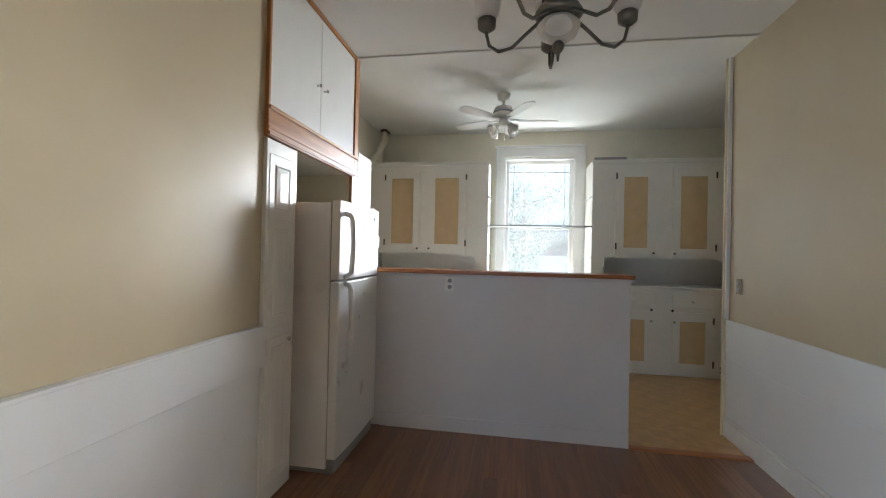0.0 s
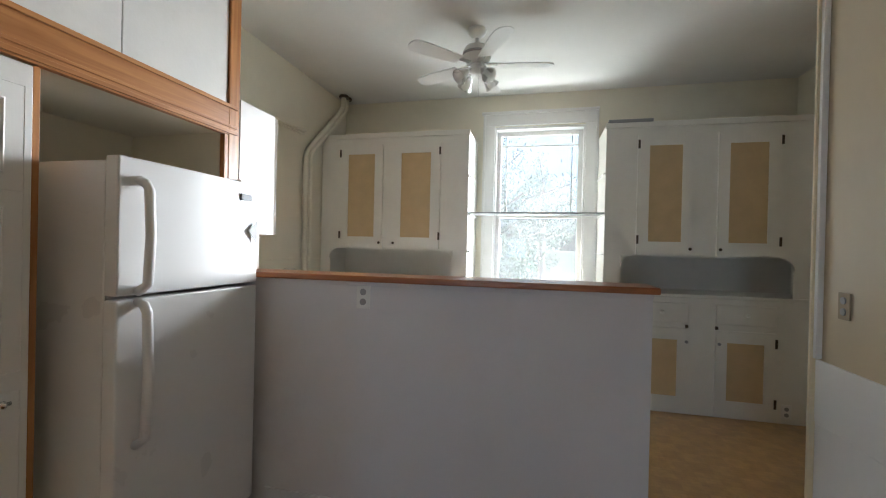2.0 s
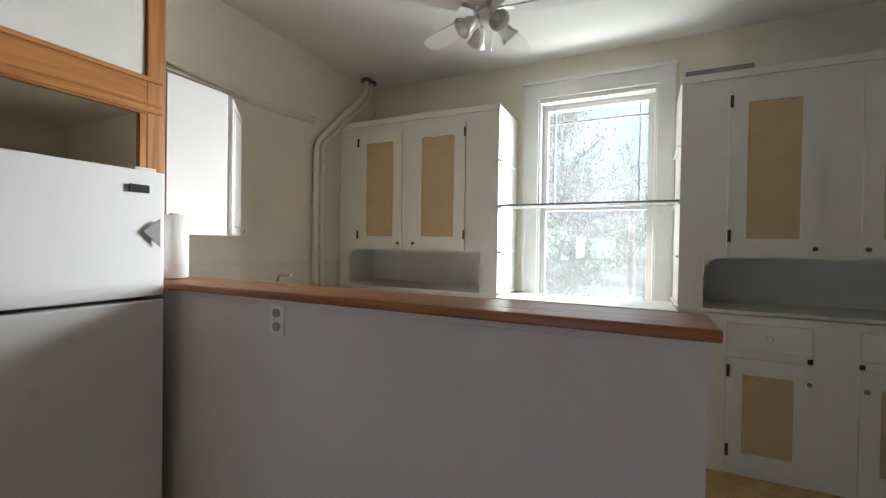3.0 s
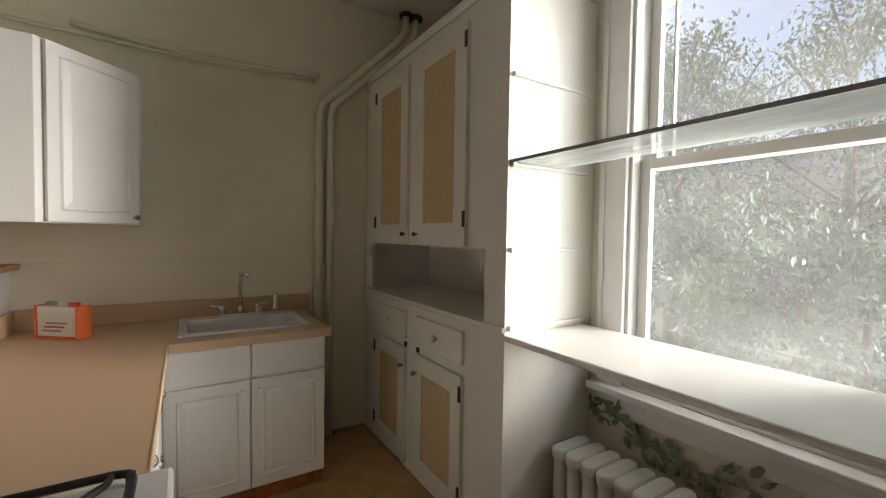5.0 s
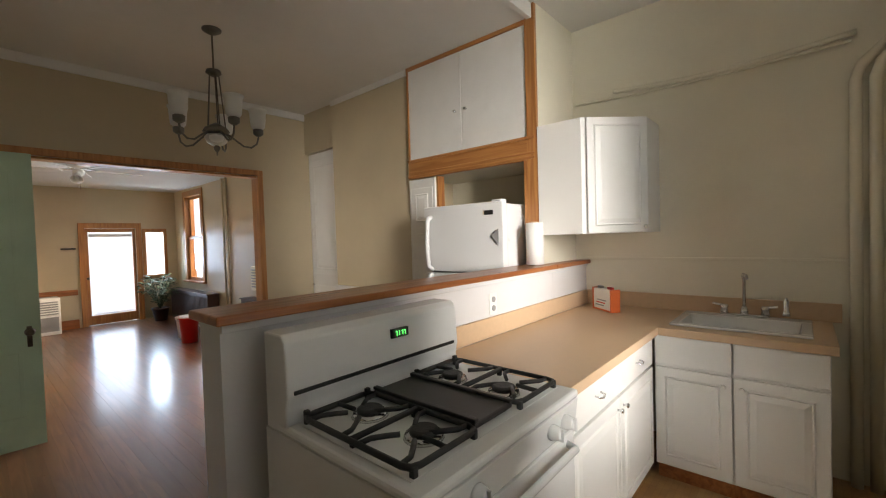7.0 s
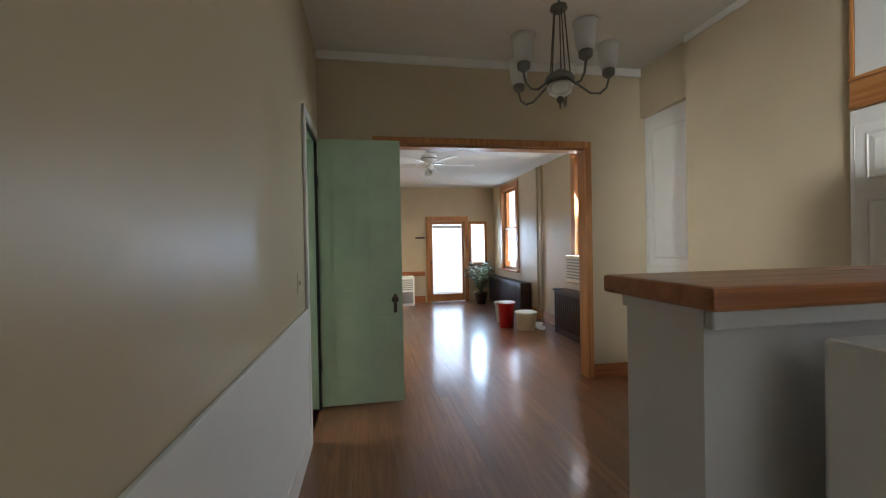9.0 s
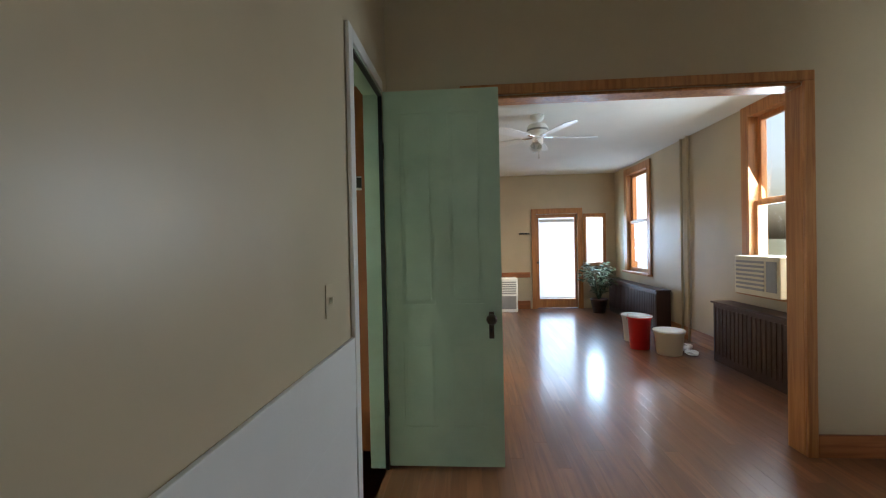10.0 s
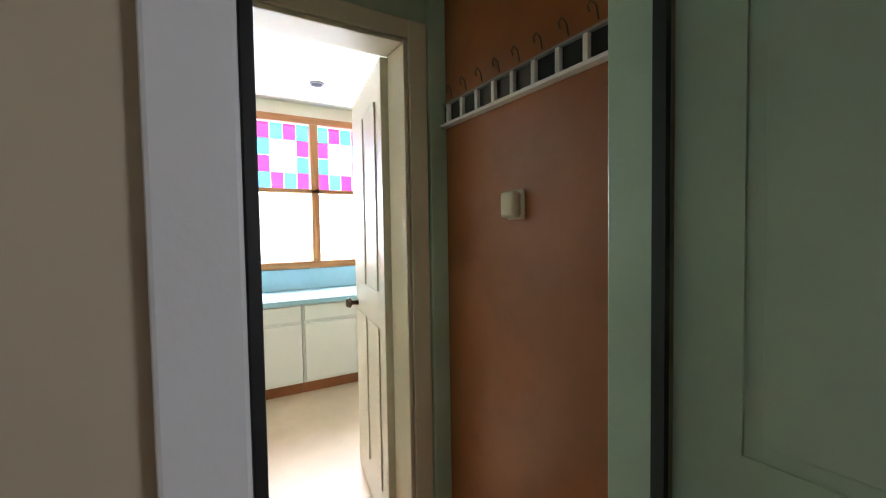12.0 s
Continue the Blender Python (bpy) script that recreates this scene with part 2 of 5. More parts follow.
M_TANFLOOR = material("pale_floor_tile", (0.60, 0.48, 0.33), 0.35, vary=0.08, scale=5, bump=0.05)
M_BLIND = material("white_blind", (0.85, 0.85, 0.86), 0.6, vary=0.03, scale=20)
M_GREY = material("grey_plastic", (0.30, 0.30, 0.30), 0.45, bump=0.03)
M_GREENLED = emitter("clock_digits", (0.1, 1.0, 0.15), 1.2)


def vinyl_floor():
    """Tan sheet vinyl in a small basket-weave of wood blocks."""
    m = material("tan_vinyl_floor", (0.52, 0.32, 0.14), 0.33, vary=0.12, scale=14, bump=0.04, fine=160, dark=(0.36, 0.21, 0.085), dark_scale=3, dark_amount=0.5)
    nt = m.node_tree
    p = nt.nodes["Principled BSDF"]
    old = p.inputs["Base Color"].links[0].from_socket
    tc = nt.nodes["Texture Coordinate"]
    chk = nt.nodes.new("ShaderNodeTexChecker")
    chk.inputs["Scale"].default_value = 8.0
    chk.inputs[1].default_value, chk.inputs[2].default_value = (1.0, 1.0, 1.0, 1), (0.92, 0.91, 0.90, 1)
    nt.links.new(tc.outputs["Object"], chk.inputs[0])
    mul = nt.nodes.new("ShaderNodeMixRGB")
    mul.blend_type, mul.inputs[0].default_value = "MULTIPLY", 1.0
    nt.links.new(old, mul.inputs[1])
    nt.links.new(chk.outputs[0], mul.inputs[2])
    brick = nt.nodes.new("ShaderNodeTexBrick")
    brick.inputs["Scale"].default_value = 8.0
    brick.inputs["Color1"].default_value, brick.inputs["Color2"].default_value = (1, 1, 1, 1), (0.93, 0.92, 0.91, 1)
    brick.inputs["Mortar"].default_value = (0.82, 0.80, 0.77, 1)
    brick.inputs["Mortar Size"].default_value = 0.012
    nt.links.new(tc.outputs["Object"], brick.inputs[0])
    mul2 = nt.nodes.new("ShaderNodeMixRGB")
    mul2.blend_type, mul2.inputs[0].default_value = "MULTIPLY", 0.8
    nt.links.new(mul.outputs[0], mul2.inputs[1])
    nt.links.new(brick.outputs[0], mul2.inputs[2])
    nt.links.new(mul2.outputs[0], p.inputs["Base Color"])
    return m


M_VINYL = vinyl_floor()


# ---- mesh helpers ----
def box(bm, x0, y0, z0, x1, y1, z1, bevel=0.0, m=None):
    """An axis-aligned box, with chamfered edges if bevel is given."""
    b = bmesh.new()
    bmesh.ops.create_cube(b, size=1)
    for v in b.verts:
        v.co = Vector((x0 + (v.co.x + 0.5) * (x1 - x0), y0 + (v.co.y + 0.5) * (y1 - y0), z0 + (v.co.z + 0.5) * (z1 - z0)))
    bmesh.ops.recalc_face_normals(b, faces=b.faces)
    if bevel:
        bmesh.ops.bevel(b, geom=b.edges[:], offset=bevel, segments=2, affect="EDGES", profile=0.5)
    join(bm, b, m)
    return bm


def join(bm, b, m=None):
    if m:
        bmesh.ops.transform(b, matrix=m, verts=b.verts)
    index = {v: bm.verts.new(v.co) for v in b.verts}
    for f in b.faces:
        g = bm.faces.new([index[v] for v in f.verts])
        g.smooth = f.smooth
    b.free()


def boxes(rows, bevel=0.0):
    bm = bmesh.new()
    for r in rows:
        box(bm, *r, bevel=bevel)
    return bm


def lathe(bm, profile, n=20, m=None):
    """A turned shape from (radius, height) pairs about z."""
    b = bmesh.new()
    rings = []
    for r, z in profile:
        rings.append([b.verts.new((r * math.cos(2 * math.pi * i / n), r * math.sin(2 * math.pi * i / n), z)) for i in range(n)])
    for a, c in zip(rings, rings[1:]):
        for i in range(n):
            f = b.faces.new((a[i], a[(i + 1) % n], c[(i + 1) % n], c[i]))
            f.smooth = True
    b.faces.new(rings[0][::-1])
    b.faces.new(rings[-1])
    join(bm, b, m)
    return bm


def tube(bm, points, r, n=8, m=None):
    """A round bar along a line of points."""
    pts = [Vector(p) for p in points]
    b = bmesh.new()
    rings = []
    side = None
    for i, p in enumerate(pts):
        d = (pts[min(i + 1, len(pts) - 1)] - pts[max(i - 1, 0)]).normalized()
        if side is None:
            side = d.orthogonal().normalized()
        side = (side - d * side.dot(d)).normalized()
        up = d.cross(side)
        rings.append([b.verts.new(p + r * (math.cos(2 * math.pi * k / n) * side + math.sin(2 * math.pi * k / n) * up)) for k in range(n)])
    for a, c in zip(rings, rings[1:]):
        for k in range(n):
            f = b.faces.new((a[k], a[(k + 1) % n], c[(k + 1) % n], c[k]))
            f.smooth = True
    b.faces.new(rings[0][::-1])
    b.faces.new(rings[-1])
    join(bm, b, m)
    return bm


def prism(bm, outline, z0, z1, m=None, bevel=0.0):
    """An outline in x and y raised from z0 to z1."""
    b = bmesh.new()
    lo = [b.verts.new((x, y, z0)) for x, y in outline]
    hi = [b.verts.new((x, y, z1)) for x, y in outline]
    k = len(lo)
    b.faces.new(lo[::-1])
    b.faces.new(hi)
    for i in range(k):
        b.faces.new((lo[i], lo[(i + 1) % k], hi[(i + 1) % k], hi[i]))
    bmesh.ops.recalc_face_normals(b, faces=b.faces)
    if bevel:
        bmesh.ops.bevel(b, geom=b.edges[:], offset=bevel, segments=2, affect="EDGES", profile=0.5)
    join(bm, b, m)
    return bm


def arc(cx, cy, r, a0, a1, n=6):
    return [(cx + r * math.cos(radians(a0 + (a1 - a0) * i / n)), cy + r * math.sin(radians(a0 + (a1 - a0) * i / n))) for i in range(n + 1)]


def mesh_of(name, bm, mat):
    me = bpy.data.meshes.new(name)
    bm.normal_update()
    bm.to_mesh(me)
    bm.free()
    me.materials.append(mat)
    return me


def part(name, bm, mat, parent, label=""):
    ob = new(name, mesh_of(name, bm, mat))
    ob.parent = parent
    if parent is not None:
        ob.matrix_parent_inverse = parent.matrix_basis.inverted()
    return tagged(ob, label)


def thing(name, at, label, category, group="", kind="", turn=0):
    """An empty at a thing's base; its parts are meshes in world places, or in its own if own() is used."""
    ob = new(name)
    ob.empty_display_size = 0.1
    ob.matrix_basis = pose(*at, 0, 0, turn)
    return tagged(ob, label, category, group, kind)


def local(name, bm, mat, parent, label=""):
    """A part whose mesh is given in its parent's own axes."""
    ob = new(name, mesh_of(name, bm, mat))
    ob.parent = parent
    return tagged(ob, label)


def single(name, bm, mat, label, category, group="", kind=""):
    ob = new(name, mesh_of(name, bm, mat))
    return tagged(ob, label, category, group, kind)


def structure(name, bm, mat, label, category):
    return single(name, bm, mat, label, category, kind="structure")


def slab(us, vs, hole, place):
    """One closed slab over the cells of a grid, without the cells for which hole(u, v) is true; place(u, v, side) gives the point."""
    bm = bmesh.new()
    made = {}

    def at(i, j, s):
        if (i, j, s) not in made:
            made[i, j, s] = bm.verts.new(place(us[i], vs[j], s))
        return made[i, j, s]

    solid = {(i, j) for i in range(len(us) - 1) for j in range(len(vs) - 1) if not hole((us[i] + us[i + 1]) / 2, (vs[j] + vs[j + 1]) / 2)}
    for i, j in solid:
        for s in (0, 1):
            bm.faces.new([at(i, j, s), at(i + 1, j, s), at(i + 1, j + 1, s), at(i, j + 1, s)])
        for (di, dj), (a, b) in (((-1, 0), ((i, j), (i, j + 1))), ((1, 0), ((i + 1, j), (i + 1, j + 1))), ((0, -1), ((i, j), (i + 1, j))), ((0, 1), ((i, j + 1), (i + 1, j + 1)))):
            if (i + di, j + dj) not in solid:
                bm.faces.new([at(*a, 0), at(*b, 0), at(*b, 1), at(*a, 1)])
    bmesh.ops.recalc_face_normals(bm, faces=bm.faces)
    return bm


def wall_with_openings(axis, a0, a1, u0, u1, z0, z1, openings):
    """A wall between a0 and a1 across, from u0 to u1 along, with openings (u0, u1, z0, z1) through it."""
    us = sorted({u0, u1, *(o[0] for o in openings), *(o[1] for o in openings)})
    zs = sorted({z0, z1, *(o[2] for o in openings), *(o[3] for o in openings)})

    def hole(u, z):
        return any(o[0] < u < o[1] and o[2] < z < o[3] for o in openings)

    def place(u, z, s):
        a = (a0, a1)[s]
        return (a, u, z) if axis == "x" else (u, a, z)

    return slab(us, zs, hole, place)

# ---- large structure ----
DC, KC, LC = 2.91, 3.0, 2.54          # ceilings of dining room, kitchen and living room
structure("wall_dining_east", wall_with_openings("x", 0.81, 0.90, -2.97, 0.38, 0, DC, [(-2.78, -2.192, 0, 2.13)]), M_BEIGE, "beige painted dining room wall with satin sheen", "wall")
structure("wall_kitchen_south", wall_with_openings("y", 0.26, 0.378, 0.932, 1.92, 0, KC, [(1.0, 1.76, 0, 2.03)]), M_CREAM, "cream painted kitchen wall with a door", "wall")
structure("wall_kitchen_east", boxes([(1.8, 0.382, 0, 1.92, 2.549, KC)]), M_CREAM, "cream painted kitchen side wall", "wall")
structure("wall_kitchen_north", wall_with_openings("y", 2.55, 2.72, -2.85, 1.92, 0, KC, [(-0.97, -0.03, 0.74, 2.66)]), M_CREAM, "cream painted kitchen window wall", "wall")
structure("wall_kitchen_west", boxes([(-2.85, -1.288, 0, -2.70, 2.548, KC)]), M_CREAM, "glossy cream painted wall behind the sink", "wall")
structure("wall_partition", boxes([(-2.698, -0.03, 0, -2.125, 0.078, KC)]), M_CREAM, "cream partition between fridge nook and kitchen", "wall")
structure("wall_dining_west", boxes([(-2.24, -2.33, 0, -2.12, -1.17, DC), (-2.698, -1.288, 0, -2.241, -1.17, DC)]), M_BEIGE, "beige painted dining room wall", "wall")
structure("wall_closet", boxes([(-2.36, -2.968, 2.45, -2.17, -2.332, DC), (-2.36, -2.968, 0, -2.25, -2.332, 2.448)]), M_BEIGE, "beige wall over the closet door", "wall")
structure("wall_dining_south", wall_with_openings("y", -3.09, -2.97, -2.4, 0.90, 0, DC, [(-1.60, 0.30, 0, 2.15)]), M_BEIGE, "beige wall with a wide opening to the living room", "wall")
structure("wall_living_west", wall_with_openings("x", -2.55, -2.40, -8.449, -3.092, 0, LC, [(-7.83, -6.97, 0.75, 2.40), (-4.68, -3.82, 0.75, 2.45)]), M_BEIGE, "beige living room wall with two windows", "wall")
structure("wall_living_south", wall_with_openings("y", -8.60, -8.45, -2.55, 1.12, 0, LC, [(-1.70, -0.93, 0, 1.80), (-2.16, -1.86, 0.87, 1.72)]), M_BEIGE, "beige living room wall with glazed door and side window", "wall")
structure("wall_living_east", boxes([(1.0, -8.449, 0, 1.12, -3.092, LC)]), M_BEIGE, "plain beige living room wall", "wall")
structure("ceiling_dining", boxes([(-2.85, -3.09, DC, 1.0, 0.04, DC + 0.15)]), M_CEIL, "off-white painted dining room ceiling", "ceiling")
structure("ceiling_kitchen", boxes([(-2.85, 0.042, KC, 1.95, 2.72, KC + 0.15)]), M_CEIL, "off-white painted kitchen ceiling", "ceiling")
structure("ceiling_living", boxes([(-2.55, -8.6, LC, 1.12, -3.092, LC + 0.15)]), M_CEIL, "white painted living room ceiling", "ceiling")
structure("trim_ceiling_strip", boxes([(-2.10, 0.02, DC - 0.012, 0.93, 0.06, KC - 0.002)], 0.004), M_CEIL, "thin strip across the ceiling between two rooms", "trim")
structure("trim_crown", boxes([(-2.17, -2.968, 2.835, 0.808, -2.945, DC - 0.001)], 0.005), M_WHITE, "narrow white crown moulding over the opening", "trim")
structure("trim_crown_west", boxes([(-2.118, -2.33, 2.855, -2.105, -1.18, DC - 0.001)], 0.003), M_WHITE, "thin white ceiling moulding", "trim")
structure("floor_kitchen", boxes([(-2.70, 0.0, -0.1, 1.8, 2.55, 0.0)]), M_VINYL, "tan parquet-patterned sheet vinyl kitchen floor", "floor")
structure("trim_threshold", boxes([(0.0, -0.03, 0.0, 0.81, 0.035, 0.012)], 0.004), M_OAK_X, "worn wooden threshold strip on the floor", "trim")

# vestibule between dining room and east room
structure("wall_vestibule_south_top", boxes([(0.902, -3.09, 2.241, 1.755, -2.965, 2.5)]), M_GREEN, "dull green wall above the brown boards", "wall")
structure("wall_vestibule_south", boxes([(0.902, -3.09, 0, 1.755, -2.96, 2.24)]), M_BROWN, "reddish brown stained board wall", "wall")
structure("wall_vestibule_north", boxes([(0.902, -2.10, 0, 1.755, -1.98, 2.5)]), M_GREEN, "green painted vestibule wall", "wall")
structure("wall_vestibule_east", wall_with_openings("x", 1.757, 1.87, -3.9, -1.4, 0, 2.5, [(-2.81, -2.12, 0, 1.90)]), M_GREEN, "dull green painted wall round an inner door", "wall")
structure("ceiling_vestibule", boxes([(0.902, -3.09, 2.501, 1.87, -1.98, 2.6)]), M_CEIL, "off-white vestibule ceiling", "ceiling")
structure("floor_vestibule", boxes([(0.81, -2.96, -0.1, 1.87, -2.10, 0.0)]), M_OAK_X, "worn wooden vestibule floor", "floor")

# east room
structure("floor_east_room", boxes([(1.872, -4.6, -0.1, 4.3, -1.0, 0.0)]), M_TANFLOOR, "pale tan floor of the sunny room", "floor")
structure("ceiling_east_room", boxes([(1.872, -4.6, 2.40, 4.45, -1.0, 2.5)]), M_CEIL, "white ceiling of the sunny room", "ceiling")
structure("wall_east_room_east", wall_with_openings("x", 4.3, 4.45, -4.6, -1.0, 0, 2.4, [(-4.15, -2.10, 0.99, 2.22)]), M_CREAM, "cream wall with a row of windows", "wall")
structure("wall_east_room_south", boxes([(1.872, -4.72, 0, 4.45, -4.602, 2.5)]), M_CREAM, "cream side wall of the sunny room", "wall")
structure("wall_east_room_north", boxes([(1.872, -0.998, 0, 4.45, -0.88, 2.5)]), M_CREAM, "cream side wall of the sunny room", "wall")

# baseboards, wainscot and casings
structure("baseboard_dining_east", boxes([(0.788, -2.13, 0.0, 0.808, 0.385, 0.13), (0.794, -2.13, 0.13, 0.808, 0.385, 0.155)], 0.003), M_WHITE, "white painted moulded baseboard", "baseboard")
structure("wainscot_east", boxes([(0.796, -2.13, 0.157, 0.808, 0.384, 0.60)], 0.003), M_WAINSCOT, "white painted lower wainscot board", "wainscot")
structure("wainscot_east_band", boxes([(0.793, -2.13, 0.601, 0.808, 0.385, 0.89)], 0.003), M_WAINSCOT, "white painted upper wainscot board", "wainscot")
structure("trim_wall_end", boxes([(0.772, 0.3855, 0.0, 0.935, 0.402, DC)], 0.004), M_YELLOW, "yellow painted fluted casing at the wall end", "trim")
structure("trim_wall_end_flutes", boxes([(0.785 + i * 0.05, 0.4025, 0.0, 0.817 + i * 0.05, 0.409, DC - 0.01) for i in range(3)], 0.003), M_YELLOW, "raised flutes on the yellow casing", "trim")
structure("trim_wall_corner", boxes([(0.782, 0.362, 0.896, 0.808, 0.385, DC)], 0.003), M_WHITE, "white corner strip at the end of the beige wall", "trim")
structure("wainscot_west", boxes([(-2.118, -2.33, 0.0, -2.106, -1.172, 0.745)], 0.003), M_WAINSCOT, "white painted lower wall board", "wainscot")
structure("wainscot_west_band", boxes([(-2.118, -2.332, 0.746, -2.088, -1.172, 0.945)], 0.003), M_WAINSCOT, "wide white wainscot cap board", "wainscot")
structure("wainscot_west_cap", boxes([(-2.118, -2.334, 0.946, -2.080, -1.172, 0.96)], 0.003), M_WAINSCOT, "thin white wainscot ledge", "wainscot")
structure("baseboard_dining_south", boxes([(-2.248, -2.968, 0.0, -1.647, -2.948, 0.13)], 0.004), M_OAK_X, "orange stained wooden baseboard", "baseboard")
structure("baseboard_living_west", boxes([(-2.398, -8.448, 0, -2.38, -3.10, 0.16)], 0.004), M_OAK, "dark stained wooden baseboard", "baseboard")
structure("baseboard_living_south", boxes([(-0.80, -8.448, 0, 0.998, -8.43, 0.16)], 0.004), M_OAK_X, "stained wooden baseboard", "baseboard")
structure("trim_living_rail", boxes([(-0.80, -8.448, 0.60, -0.15, -8.425, 0.70)], 0.004), M_OAK_X, "orange stained wooden chair rail", "trim")
structure("trim_living_post", boxes([(-0.17, -8.448, 0.0, -0.06, -8.42, 2.05)], 0.004), M_OAK_Z, "orange stained upright casing", "trim")
structure("trim_opening", boxes([(-1.645, -2.968, 0, -1.588, -2.945, 2.15), (-1.645, -2.968, 2.15, 0.36, -2.945, 2.208), (0.30, -2.968, 0, 0.36, -2.945, 2.15),
                                 (-1.599, -3.10, 0, -1.5885, -2.969, 2.13), (-1.588, -3.10, 2.13, 0.30, -2.969, 2.148)], 0.004), M_OAK_Z, "orange stained casing round the wide opening", "trim")
structure("trim_green_doorway", boxes([(0.790, -2.192, 0, 0.808, -2.13, 2.19), (0.790, -2.78, 2.13, 0.808, -2.193, 2.19)], 0.004), M_WHITE, "white painted door casing with a chipped edge", "trim")
structure("trim_green_jamb", boxes([(0.80, -2.779, 0, 0.903, -2.765, 2.129), (0.80, -2.764, 2.112, 0.903, -2.195, 2.129)], 0.003), M_GREEN, "sage green painted door jamb", "trim")
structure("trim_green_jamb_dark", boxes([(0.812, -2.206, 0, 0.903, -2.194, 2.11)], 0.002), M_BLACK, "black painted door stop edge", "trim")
# black strip draws the shade in the gap between jamb and door leaf
structure("trim_green_door_gap", boxes([(0.794, -2.7645, 0, 0.815, -2.752, 2.111), (0.794, -2.7515, 2.097, 0.815, -2.215, 2.111)]), M_BLACK, "black strip painted in for the dark gap round the green door", "trim")
structure("trim_inner_casing", boxes([(1.738, -2.885, 0, 1.755, -2.815, 1.965), (1.738, -2.814, 1.90, 1.755, -2.05, 1.965), (1.742, -2.812, 0, 1.88, -2.796, 1.898), (1.742, -2.795, 1.882, 1.88, -2.12, 1.898)], 0.004), M_IVORY, "cream painted casing of the inner door", "trim")
structure("trim_inner_batten", boxes([(1.728, -2.958, 0, 1.754, -2.890, 2.5)], 0.004), M_GREEN, "grey green corner batten", "trim")
structure("trim_chair_rail", boxes([(-2.698, 0.16, 1.225, -2.685, 1.63, 1.245), (-2.698, 1.72, 1.225, -2.685, 2.54, 1.245)], 0.003), M_CREAM, "thin cream rail along the sink wall", "trim")
structure("trim_kitchen_door_casing", boxes([(0.938, 0.380, 0, 1.0, 0.402, 2.1), (1.001, 0.380, 2.03, 1.79, 0.402, 2.1)], 0.004), M_WHITE, "white painted door casing", "trim")


def hanging_rail():
    bm = bmesh.new()
    tube(bm, [(-2.675, 0.4 + 0.09 * i, 2.455 - 0.035 * math.sin(math.pi * i / 14)) for i in range(15)], 0.016, 8)
    tube(bm, [(-2.682, 0.1 + 0.11 * i, 2.42 - 0.02 * math.sin(math.pi * i / 14)) for i in range(15)], 0.010, 8)
    return single("water_pipe", bm, M_CREAM, "cream painted pipe sagging along the sink wall", "pipe")


hanging_rail()


def corner_pipe(dy, name="heating_pipe"):
    bm = bmesh.new()
    tube(bm, [(-2.655, 1.655 + dy, 0.0), (-2.655, 1.655 + dy, 2.20), (-2.650, 1.675 + dy, 2.27), (-2.60, 2.19 + dy, 2.78), (-2.59, 2.25 + dy, 2.86), (-2.585, 2.26 + dy, KC)], 0.026, 10)
    ob = thing(name, (-2.655, 1.655 + dy, 0), "cream painted heating pipe bending up to the ceiling", "pipe", "corner pipes")
    part("pipe", bm, M_CREAM, ob)
    part("flange", lathe(bmesh.new(), [(0.05, KC - 0.03), (0.055, KC - 0.015), (0.045, KC - 0.001)], 14, pose(-2.585, 2.26 + dy, 0)), M_NICKEL, ob, "dark metal ceiling flange")
    return ob


corner_pipe(0.0)
corner_pipe(0.075)

# half wall
hw = thing("half_wall", (-1.0, 0.08, 0), "white painted half wall with an orange wooden cap", "half wall", kind="structure")
part("wall_body", boxes([(-2.124, 0.0, 0, 0.0, 0.155, 1.194), (-2.698, 0.08, 0, -2.126, 0.155, 1.194)]), M_HALFWALL, hw)
part("wall_base", boxes([(-1.83, -0.012, 0.0, 0.0, -0.001, 0.11)], 0.003), M_HALFWALL, hw)
part("cap", boxes([(-2.124, -0.035, 1.195, 0.022, 0.195, 1.224), (-2.698, 0.08, 1.195, -2.126, 0.195, 1.224)], 0.006), M_OAK_X, hw, "worn orange stained wooden cap")
part("cap_moulding", boxes([(-1.83, -0.014, 1.174, 0.0, -0.001, 1.194), (-2.69, 0.156, 1.168, 0.0, 0.170, 1.194)], 0.003), M_HALFWALL, hw)


def wall_plate(name, at, normal, kind, mat=None):
    """A socket or switch plate; normal is the angle of the wall's face about z."""
    label = {"socket": "white double wall socket", "switch": "ivory light switch plate"}[kind]
    ob = thing(name, at, label, "socket" if kind == "socket" else "light switch", turn=normal)
    mat = mat or (M_WHITE if kind == "socket" else M_IVORY)
    thick = 0.006 if kind == "socket" else 0.003
    local("plate", box(bmesh.new(), -0.036, -thick, -0.058, 0.036, 0, 0.058, thick / 2), mat, ob)
    if kind == "socket":
        for dz in (-0.024, 0.024):
            o = local("outlet", lathe(bmesh.new(), [(0.016, 0), (0.016, 0.004)], 16, pose(0, -0.006, dz, 90)), M_GREY, ob)
    else:
        local("toggle", box(bmesh.new(), -0.005, -0.015, -0.012, 0.005, -0.003, 0.012, 0.002), M_IVORY, ob)
    return ob


wall_plate("wall_socket", (-1.302, 0.0, 1.12), 0, "socket")
wall_plate("wall_socket", (0.808, 0.225, 1.158), -90, "socket", M_BRASS)
wall_plate("light_switch", (0.808, -1.872, 1.075), -90, "switch", M_BEIGE)
wall_plate("wall_socket", (1.50, 2.005, 0.10), 0, "socket")
wall_plate("wall_socket", (-1.40, 0.156, 1.06), 180, "socket")


